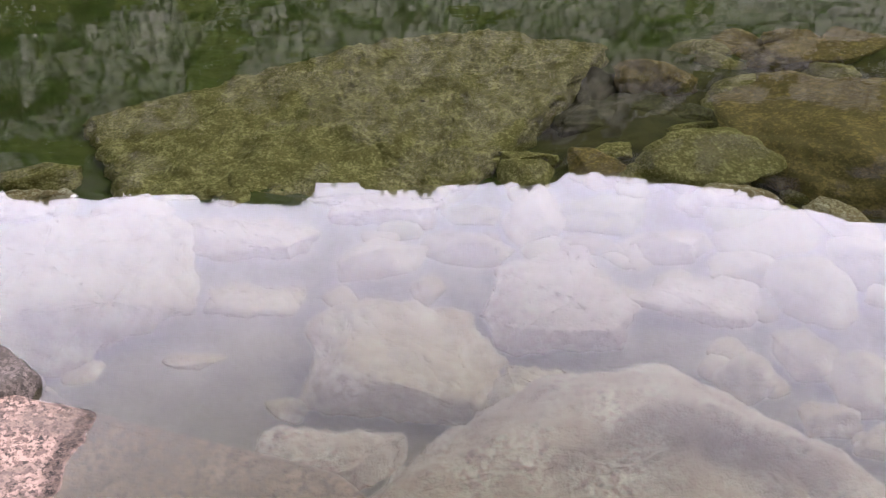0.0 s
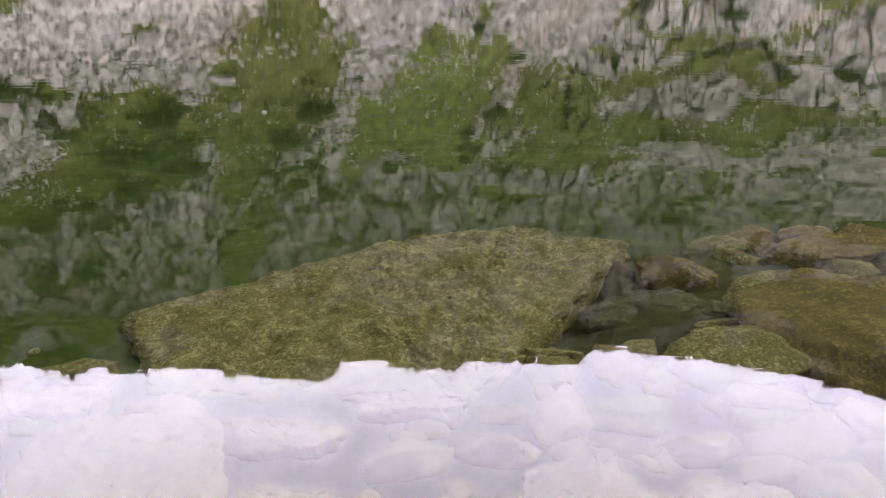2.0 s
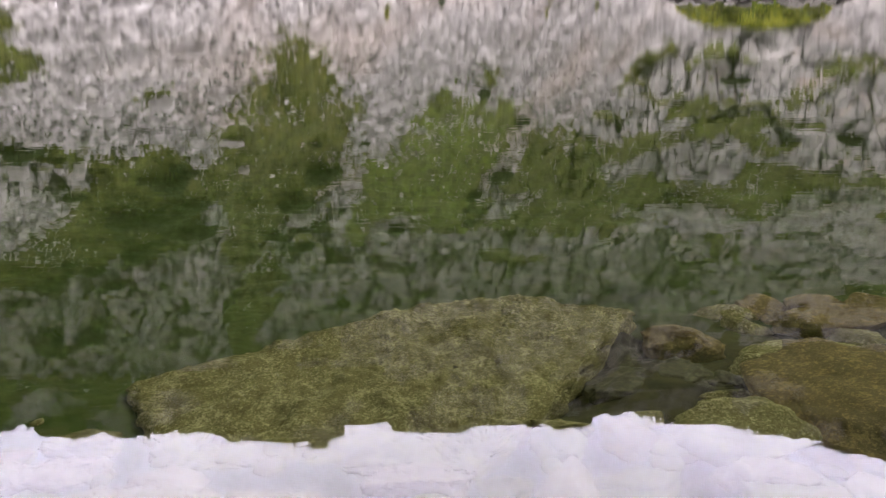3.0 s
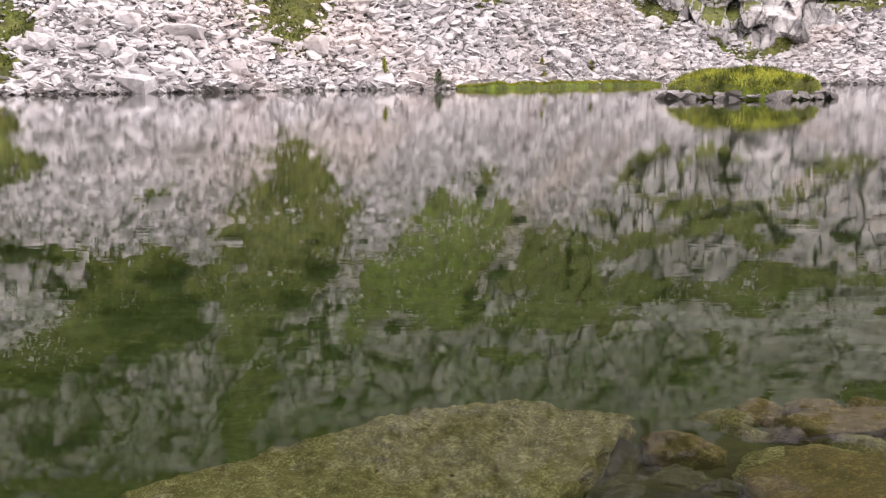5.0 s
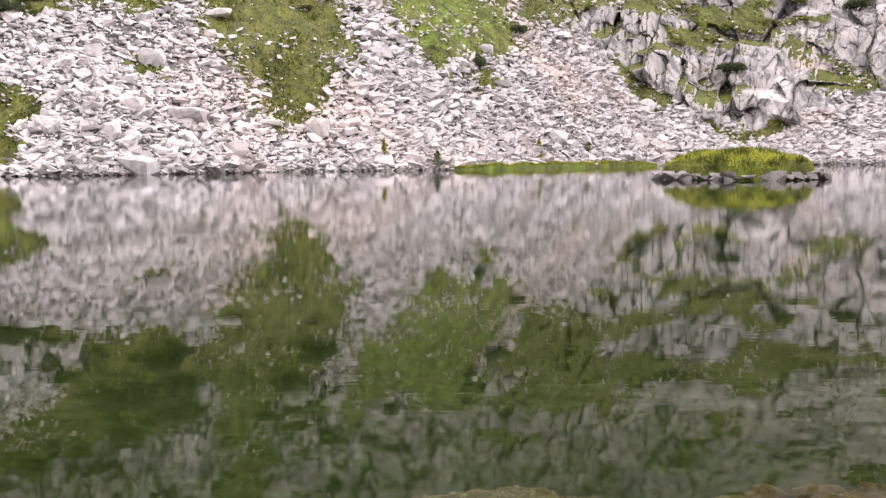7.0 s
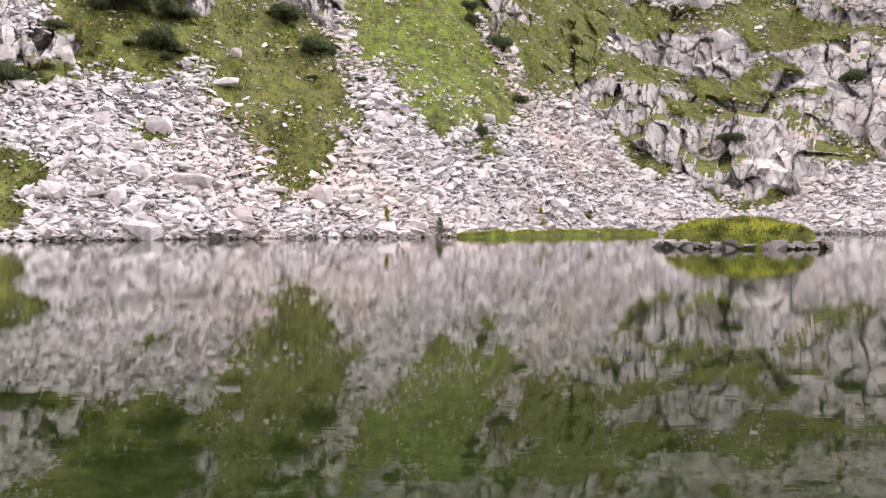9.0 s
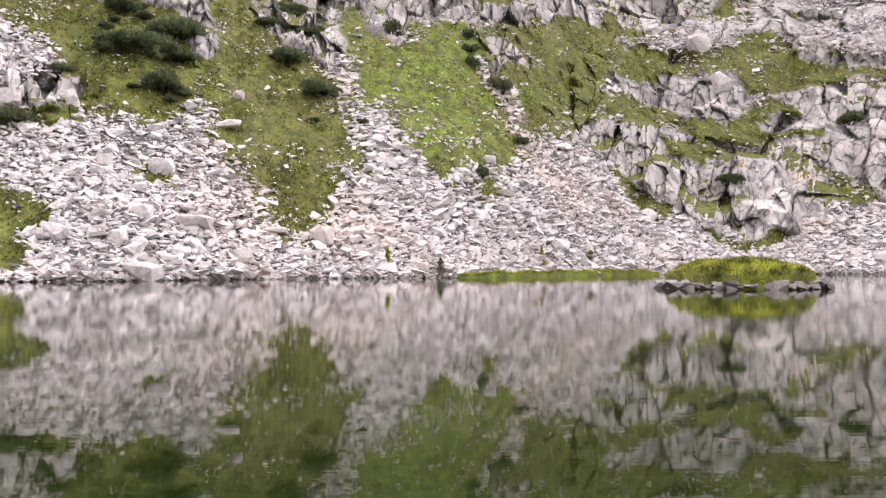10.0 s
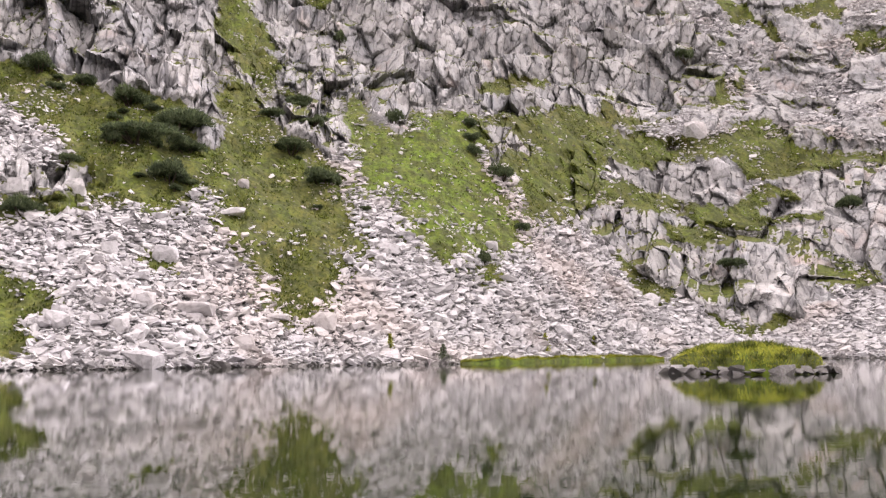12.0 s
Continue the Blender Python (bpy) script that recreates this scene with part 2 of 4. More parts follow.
MAUVE = make_granite("wet mauve granite", (0.27, 0.170, 0.165), (0.62, 0.62, 0.602), (0.0537, 0.0471, 0.0499), (0.235, 0.172, 0.150), 0.35, 0.5, grit=1.1, speck=50)
TAN = make_granite("algae-tinged granite", (0.165, 0.138, 0.108), (0.55, 0.52, 0.43), (0.085, 0.075, 0.06), (0.20, 0.150, 0.082), 0.6, flecks=0.75, grit=1.0, speck=40)
OLIVE = make_granite("olive algae granite", (0.135, 0.125, 0.036), (0.44, 0.42, 0.24), (0.020, 0.021, 0.007), (0.080, 0.073, 0.018), 0.7, flecks=0.42, speck=42)
BROWN = make_granite("brown algae granite", (0.090, 0.062, 0.021), (0.27, 0.20, 0.08), (0.016, 0.013, 0.005), (0.060, 0.043, 0.012), 0.7, speck=30)
MURK = make_granite("black algae granite", (0.030, 0.026, 0.016), (0.090, 0.080, 0.050), (0.008, 0.008, 0.006), (0.016, 0.016, 0.010), 0.8, speck=30)
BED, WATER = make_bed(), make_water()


# ---- noise and the lie of the land ----
def hash01(*keys):
    h = np.zeros(np.shape(keys[0]), np.uint64)
    for i, q in enumerate(keys):
        h = (h ^ (np.asarray(q).astype(np.int64).astype(np.uint64) * np.uint64(0x9E3779B97F4A7C15 + 2 * i))) * np.uint64(0xBF58476D1CE4E5B9)
        h ^= h >> np.uint64(29)
    return ((h >> np.uint64(11)).astype(float)) / 2.0 ** 53


def value_noise(x, y, seed=0):
    ix, iy = np.floor(x), np.floor(y)
    fx, fy = x - ix, y - iy
    fx, fy = fx * fx * (3 - 2 * fx), fy * fy * (3 - 2 * fy)
    s = np.full(np.shape(ix), seed)
    a, b = hash01(ix, iy, s), hash01(ix + 1, iy, s)
    c, d = hash01(ix, iy + 1, s), hash01(ix + 1, iy + 1, s)
    return (a + (b - a) * fx) * (1 - fy) + (c + (d - c) * fx) * fy


def fractal(x, y, octaves=4, seed=0, gain=0.5):
    total, size, full = 0.0, 1.0, 0.0
    for i in range(octaves):
        total = total + size * (value_noise(x * 2 ** i + 17.3 * i, y * 2 ** i - 9.1 * i, seed + i) - 0.5)
        full += size
        size *= gain
    return 2 * total / full


def facets(u, v, seed=0):
    """Cells of a jittered grid: distance to the joint, a value for each cell, and the place within it."""
    iu, iv = np.floor(u), np.floor(v)
    best, second = np.full(u.shape, 9.0), np.full(u.shape, 9.0)
    own, du, dv = np.zeros(u.shape), np.zeros(u.shape), np.zeros(u.shape)
    for i in (-1, 0, 1):
        for j in (-1, 0, 1):
            cu, cv = iu + i, iv + j
            s = np.full(u.shape, seed)
            pu = u - (cu + 0.1 + 0.8 * hash01(cu, cv, s))
            pv = v - (cv + 0.1 + 0.8 * hash01(cu, cv, s + 1))
            d = 0.6 * np.maximum(np.abs(pu), np.abs(pv)) + 0.4 * np.hypot(pu, pv)
            near = d < best
            second = np.where(near, best, np.minimum(second, d))
            own = np.where(near, hash01(cu, cv, s + 2), own)
            du, dv = np.where(near, pu, du), np.where(near, pv, dv)
            best = np.where(near, d, best)
    return second - best, own, du, dv


# the far shore's distance, and the crest's elevation angle, by bearing in degrees
SHORE = ((-110, 60), (-70, 80), (-40, 106), (-27, 105), (-21, 104), (-13.6, 112), (-7, 120), (0, 126), (5, 137), (9, 153), (13.5, 172), (19, 188), (26, 203), (34, 208), (70, 120), (110, 70))
CREST = ((-110, 18), (-60, 22), (-30, 25.8), (-27.5, 27.3), (-25, 28), (-21.8, 28), (-17.2, 28.7), (-14.4, 29.4), (-8.7, 30.5), (-6.9, 29.2), (-4.4, 29.1), (-2.7, 29.9),
         (0.3, 30), (2.9, 29.5), (7.1, 29), (8.4, 29.5), (10.9, 29.1), (12.1, 27.8), (14.1, 27.8), (17.3, 28.1), (24.9, 27.9), (31, 28.3), (60, 24), (110, 18))


def shore_at(bearing):
    wiggle = 1.3 * fractal(np.asarray(bearing) * 0.9, np.asarray(bearing) * 0 + 3.3, 4, 5)
    return np.interp(bearing, *zip(*SHORE)) + wiggle


def rise(s):
    """Height over the lake at s metres behind the shore."""
    return np.where(s < 60, 0.70 * s, np.where(s < 120, 42 + 0.8 * (s - 60), 90 + 1.15 * (s - 120)))


GRASS = {
    "gully": [(-24, 204), (-18, 199), (-11, 194), (-6, 209), (8, 213), (9, 203), (10, 194), (14, 185), (17, 175), (14, 164), (7, 158), (3, 150), (1, 150), (-7, 154), (-10, 164), (-16, 166), (-21, 188)],
    "gully_tip": [(6, 153), (11, 159), (10, 150), (7, 148)],
    "tongue": [(-44, 152), (-44, 168), (-36, 175), (-29, 178), (-21, 174), (-17, 163), (-15, 154), (-12, 148), (-16, 139), (-19, 125), (-23, 123), (-27, 124), (-27, 130), (-31, 132), (-34, 134), (-38, 144)],
    "couloir": [(-67, 245), (-48, 263), (-48, 245), (-43, 220), (-40, 193), (-34, 179), (-36, 174), (-43, 167), (-54, 194), (-59, 219)],
    "meadow": [(-89, 166), (-72, 167), (-65, 165), (-53, 173), (-47, 158), (-42, 168), (-35, 142), (-40, 145), (-44, 135), (-52, 131), (-55, 130), (-59, 127), (-67, 119), (-71, 125), (-63, 129), (-61, 134), (-63, 138), (-69, 147), (-83, 155), (-88, 153), (-94, 162)],
    "edge": [(-66, 113), (-57, 110), (-51, 107), (-47, 104), (-49, 101), (-46, 97), (-54, 94), (-66, 98)],
    "saddle": [(-5, 211), (10, 215), (24, 227), (36, 244), (52, 255), (52, 248), (43, 223), (51, 224), (37, 208), (28, 191), (18, 182), (16, 190), (14, 199), (9, 205)],
    "terrace": [(52, 248), (63, 260), (73, 260), (92, 266), (102, 276), (124, 267), (126, 263), (148, 255), (142, 246), (125, 257), (109, 250), (90, 245), (89, 254), (77, 254), (66, 248), (50, 236)],
    "apron": [(39, 194), (45, 200), (46, 195), (54, 193), (51, 189), (43, 187)],
    "foot": [(58, 189), (65, 188), (79, 194), (76, 189), (67, 186), (58, 185)],
    "clearing": [(-44, 121), (-41, 126), (-39, 121), (-41, 118)],
    "strip": [(90, 279), (96, 295), (103, 301), (98, 283)],
    "corner": [(153, 315), (181, 307), (173, 294), (155, 307)],
    "brow": [(137, 327), (161, 333), (155, 325), (142, 323)],
}
SHELVES = {
    "shelf_west": [(38, 212), (49, 228), (55, 231), (66, 233), (66, 229), (56, 221), (46, 218)],
    "shelf_mid": [(67, 233), (79, 233), (90, 242), (102, 245), (101, 240), (87, 234), (86, 229), (107, 236), (104, 231), (84, 225), (67, 220), (65, 226)],
    "shelf_low": [(56, 217), (69, 221), (73, 217), (64, 211), (56, 213)],
    "notch": [(96, 212), (102, 213), (104, 205), (97, 203), (97, 207)],
    "high": [(8, 230), (20, 245), (35, 263), (35, 259), (19, 237), (14, 231)],
    "ramp": [(15, 219), (37, 249), (59, 273), (77, 271), (52, 253), (27, 226)],
    "crown": [(-48, 258), (-34, 268), (-34, 257), (-38, 246), (-44, 246)],
}
CLIFF = {
    "west": [(-117, 196), (-66, 245), (-60, 218), (-55, 194), (-43, 166), (-46, 156), (-53, 172), (-65, 165), (-71, 167), (-90, 167), (-96, 162)],
    "main": [(-49, 262), (94, 350), (96, 331), (100, 309), (102, 301), (87, 278), (77, 271), (51, 254), (36, 244), (22, 225), (3, 216), (-6, 214), (-10, 194), (-21, 213), (-25, 205), (-34, 204), (-41, 203), (-45, 232)],
    "outcrop": [(-43, 186), (-39, 200), (-26, 206), (-21, 188), (-24, 180), (-33, 178)],
    "east": [(46, 229), (66, 247), (88, 254), (90, 245), (108, 251), (124, 256), (142, 246), (117, 206), (100, 204), (90, 198), (79, 194), (68, 189), (58, 189), (53, 194), (48, 197), (39, 197), (31, 197), (35, 207), (48, 219), (54, 231)],
    "crag": [(9, 211), (17, 219), (24, 214), (13, 200)],
    "crag_low": [(21, 206), (45, 238), (42, 231), (25, 210)],
    "crag_rib": [(26, 200), (40, 224), (42, 223), (31, 206)],
    "knoll": [(-71, 132), (-65, 133), (-62, 135), (-58, 138), (-55, 134), (-58, 129), (-63, 129), (-68, 126)],
}
RUBBLE = {
    "east": [(52, 255), (78, 273), (87, 278), (102, 301), (100, 309), (96, 331), (97, 351), (200, 328), (150, 254), (126, 266), (103, 276), (92, 266), (73, 260), (58, 253)],
    "west": [(-87, 149), (-81, 151), (-68, 145), (-63, 136), (-64, 132), (-74, 127)],
}
BUSHES = [
    (-80.0, 164.4, 7.6, 4.4),
    (-71.0, 164.5, 5.0, 2.5),
    (-61.0, 162.1, 8.3, 3.6),
    (-51.5, 160.7, 12.7, 5.8),
    (-54.7, 148.9, 11.9, 3.8),
    (-47.1, 154.0, 7.7, 3.3),
    (-46.3, 142.4, 8.1, 4.5),
    (-31.3, 173.0, 8.4, 3.6),
    (-23.6, 164.4, 7.8, 3.9),
    (13.7, 191.5, 7.8, 4.5),
    (6.6, 208.2, 3.6, 2.9),
    (7.1, 202.8, 3.5, 2.8),
    (7.6, 197.7, 4.0, 3.4),
    (-33.8, 196.5, 5.5, 2.8),
    (-29.0, 183.6, 6.4, 2.5),
    (114.4, 238.0, 7.0, 4.5),
    (67.9, 205.9, 6.0, 3.2),
    (89.6, 302.5, 7.0, 5.0),
    (7.8, 154.9, 3.1, 3.1),
    (16.6, 176.0, 4.1, 2.1),
    (-11.3, 200.9, 3.5, 4.2),
    (-61.7, 124.4, 5.6, 3.3),
    (-61.2, 136.7, 4.1, 2.0),
    (-30.0, 239.7, 4.3, 4.3),
    (-57.3, 145.4, 4.3, 3.2),
    (-37.3, 181.6, 5.1, 2.3),
]
BOULDERS = [
    (-56.9, 130.6, 4.6, 3.3),
    (-40.5, 124.3, 4.8, 3.1),
    (-33.2, 114.5, 6.3, 2.0),
    (-38.3, 110.3, 3.5, 2.7),
    (-17.4, 125.7, 4.2, 3.4),
    (-23.7, 122.1, 4.1, 1.2),
    (-35.5, 141.6, 5.9, 1.5),
    (-36.1, 152.0, 2.6, 2.1),
    (-35.1, 100.1, 6.3, 2.8),
    (21.3, 153.6, 5.1, 2.6),
    (79.0, 261.3, 9.3, 6.5),
    (81.7, 246.6, 7.0, 7.0),
    (-39.3, 103.8, 3.3, 2.2),
    (-46.1, 102.1, 3.7, 2.2),
    (-26.4, 113.3, 3.9, 2.3),
    (9.3, 161.9, 3.2, 2.2),
    (-65.6, 129.3, 4.2, 3.2),
]
SAPLINGS = [
    (-7.8, 125.4, 1.5, 2.0),
    (0.0, 126.3, 2.8, 2.2),
    (17.2, 145.2, 1.9, 2.5),
    (27.6, 158.1, 1.5, 1.7),
    (-30.2, 105.8, 2.5, 1.0),
]
SHALLOWS = [
    (-1.20, 2.52, -0.52, 0.40, 0.42, 0.24),
    (-0.03, 2.14, -0.50, 0.32, 0.26, 0.20),
    (0.52, 2.50, -0.58, 0.27, 0.26, 0.18),
    (-0.68, 3.02, -0.74, 0.28, 0.12, 0.12),
    (-0.56, 2.62, -0.68, 0.24, 0.09, 0.05),
    (1.07, 2.50, -0.62, 0.27, 0.12, 0.08),
    (0.52, 1.97, -0.50, 0.30, 0.12, 0.11),
    (-0.25, 1.70, -0.40, 0.22, 0.12, 0.09),
    (-0.12, 3.36, -0.88, 0.29, 0.10, 0.09),
    (-1.82, 3.40, -0.92, 0.28, 0.12, 0.10),
    (1.48, 3.40, -0.90, 0.27, 0.10, 0.10),
]
COBBLES = [
    (-0.12, 2.80, -0.62, 0.155, 0.13, 0.12),
    (0.24, 2.96, -0.74, 0.18, 0.10, 0.10),
    (0.55, 3.24, -0.82, 0.13, 0.16, 0.10),
    (1.06, 3.00, -0.78, 0.17, 0.09, 0.10),
    (1.34, 2.16, -0.56, 0.105, 0.10, 0.10),
    (1.48, 2.03, -0.52, 0.125, 0.13, 0.11),
    (1.54, 2.54, -0.63, 0.16, 0.16, 0.11),
    (0.05, 2.60, -0.60, 0.085, 0.07, 0.07),
    (1.28, 1.84, -0.50, 0.10, 0.06, 0.06),
    (1.40, 1.73, -0.46, 0.08, 0.06, 0.06),
    (-0.78, 2.25, -0.61, 0.105, 0.035, 0.04),
    (1.12, 2.10, -0.55, 0.10, 0.10, 0.09),
    (1.34, 2.79, -0.73, 0.18, 0.09, 0.09),
    (0.77, 3.00, -0.78, 0.13, 0.07, 0.07),
    (-1.27, 3.27, -0.80, 0.20, 0.09, 0.08),
    (1.84, 2.70, -0.60, 0.15, 0.16, 0.10),
]
DEEPER = [
    (2.35, 4.03, -1.00, 0.58, 0.70, 0.35),
    (1.50, 3.80, -0.98, 0.33, 0.22, 0.20),
    (1.55, 5.12, -1.38, 0.24, 0.18, 0.17),
    (1.92, 4.78, -1.34, 0.15, 0.10, 0.10),
    (0.57, 3.97, -1.08, 0.19, 0.07, 0.08),
    (1.62, 4.36, -1.20, 0.15, 0.06, 0.05),
    (1.05, 4.02, -1.09, 0.16, 0.07, 0.06),
    (2.90, 5.60, -1.62, 0.49, 0.20, 0.16),
    (-1.80, 3.72, -1.02, 0.20, 0.09, 0.10),
    (2.15, 4.95, -1.42, 0.24, 0.16, 0.12),
]


def inside(points, x, y, soft):
    """1 within the outline, 0 outside it, with a soft edge that many metres wide."""
    near, odd = np.full(x.shape, 1e9), np.zeros(x.shape, bool)
    for (ax, ay), (bx, by) in zip(points, points[1:] + points[:1]):
        dx, dy = bx - ax, by - ay
        u = np.clip(((x - ax) * dx + (y - ay) * dy) / (dx * dx + dy * dy + 1e-9), 0, 1)
        near = np.minimum(near, (x - ax - u * dx) ** 2 + (y - ay - u * dy) ** 2)
        odd ^= ((ay > y) != (by > y)) & (x < ax + (y - ay) * dx / (dy if dy else 1e-9))
    return np.clip(0.5 + np.where(odd, 1, -1) * np.sqrt(near) / soft, 0, 1)


def cover(x, y):
    """How much turf, cliff and rubble lie at places of the plan."""
    wx = x + 2.6 * fractal(x / 6, y / 6, 5, 31, 0.65)
    wy = y + 3.6 * fractal(x / 6, y / 6, 5, 47, 0.65)
    turf, rock, rubble = np.zeros(x.shape), np.zeros(x.shape), np.zeros(x.shape)
    for outline in GRASS.values():
        turf = np.maximum(turf, inside(outline, wx, wy, 7.0 if len(outline) > 9 else 3.5))
    for outline in CLIFF.values():
        rock = np.maximum(rock, inside(outline, wx, wy, 4.0))
    for outline in RUBBLE.values():
        rubble = np.maximum(rubble, inside(outline, wx, wy, 4.0))
    shelf = np.zeros(x.shape)
    for outline in SHELVES.values():
        shelf = np.maximum(shelf, inside(outline, wx, wy, 4.0))
    turf, rock = np.maximum(turf, shelf), rock * (1 - shelf)
    sprouts = np.clip(4.0 * fractal(x / 9 + y / 30, y / 11, 4, 83, 0.6) - 0.25, 0, 1) * rubble * (x > 0)
    turf, rubble = np.maximum(turf, sprouts), rubble * (1 - sprouts)
    back_from_shore = np.hypot(x, y) - shore_at(np.degrees(np.arctan2(x, y)))
    high = np.clip((back_from_shore - 78) / 12, 0, 1)
    patch = np.clip(0.75 + 3.0 * fractal(x / 22, y / 22, 4, 77), 0, 1)
    turf = np.maximum(turf, high * patch * (1 - rock) * (1 - rubble))
    rock = np.maximum(rock, high * (1 - patch) * (1 - rubble))
    return turf, rock, rubble


def land(bearing, s):
    """Places on the far slope, before the cliffs' blocks."""
    far = shore_at(bearing) + s
    x, y = far * np.sin(np.radians(bearing)), far * np.cos(np.radians(bearing))
    z = rise(s) + np.clip(s / 25, 0, 1) * 3.0 * fractal(x / 30, y / 30, 3, 11) + np.clip(s / 8, 0, 1) * 0.5 * fractal(x / 4, y / 4, 3, 13)
    return x, y, z


def tussocks(x, y):
    return 0.75 * fractal(x / 3.2, y / 3.2, 4, 431, 0.6)


def ground_at(x, y):
    bearing = np.degrees(np.arctan2(x, y))
    return float(land(np.array([bearing]), np.array([math.hypot(x, y) - float(shore_at(bearing))]))[2][0])


from mathutils.bvhtree import BVHTree

SURFACE = None


def settle(x, y):
    """The nearest place on the mountain side."""
    return SURFACE.find_nearest((x, y, ground_at(x, y)))[0]


# ---- building helpers ----
def mesh_from(name, verts, faces, material, smooth=False):
    me = bpy.data.meshes.new(name)
    me.from_pydata([], [], [])
    verts, faces = np.asarray(verts, np.float32), np.asarray(faces, np.int32)
    n, k = faces.shape
    me.vertices.add(len(verts))
    me.vertices.foreach_set("co", verts.ravel())
    me.loops.add(n * k)
    me.loops.foreach_set("vertex_index", faces.ravel())
    me.polygons.add(n)
    me.polygons.foreach_set("loop_start", np.arange(0, n * k, k, dtype=np.int32))
    me.polygons.foreach_set("loop_total", np.full(n, k, np.int32))
    me.polygons.foreach_set("use_smooth", np.full(n, smooth))
    me.update()
    me.validate()
    me.materials.append(material)
    return me


def part(name, me, parent, label="", kind=""):
    ob = tagged(new(name, me), label, kind=kind)
    ob.parent = parent
    return ob


def add_mask(me, name, values):
    me.attributes.new(name, "FLOAT", "POINT").data.foreach_set("value", np.asarray(values, np.float32))


def stone_shape(seed, flat=0.5, points=11, square=0.55):
    """A broken block: the hull of some scattered points, as arrays of corners and triangles, about 1 m across."""
    rng = random.Random(seed)
    bm = bmesh.new()
    for _ in range(points):
        v = Vector((rng.gauss(0, 1), rng.gauss(0, 1), rng.gauss(0, 1))).normalized()
        v = Vector([math.copysign(abs(c) ** square, c) for c in v])
        bm.verts.new((v.x * 0.5, v.y * 0.42, v.z * 0.5 * flat))
    hull = bmesh.ops.convex_hull(bm, input=bm.verts)
    bmesh.ops.delete(bm, geom=list({v for v in hull["geom_interior"] + hull["geom_unused"] if isinstance(v, bmesh.types.BMVert)}), context="VERTS")
    bmesh.ops.triangulate(bm, faces=bm.faces)
    bm.verts.index_update()
    out = np.array([v.co for v in bm.verts]), np.array([[v.index for v in f.verts] for f in bm.faces])
    bm.free()
    return out


def turn_matrix(rng, slope, bearing, tumble):
    """A stone's turn: any way round, tumbled a little, laid to the slope."""
    return (Euler((0, 0, -radians(bearing))).to_matrix() @ Euler((slope, 0, 0)).to_matrix()
            @ Euler((rng.gauss(0, tumble), rng.gauss(0, tumble), rng.uniform(0, 6.3))).to_matrix())


def blades(centres, normals, length, width, rng, spread=0.6):
    """Single-triangle leaves that stand on the centres, leaning about their normals."""
    n = len(centres)
    way = normals + spread * rng.normal(size=(n, 3))
    way /= np.linalg.norm(way, axis=1, keepdims=True)
    side = np.cross(way, rng.normal(size=(n, 3)))
    side /= np.linalg.norm(side, axis=1, keepdims=True) + 1e-9
    ln = length * rng.uniform(0.5, 1.2, (n, 1))
    v = np.stack([centres - side * width * 0.5, centres + side * width * 0.5, centres + way * ln], 1).reshape(-1, 3)
    return v, np.arange(3 * n).reshape(-1, 3)


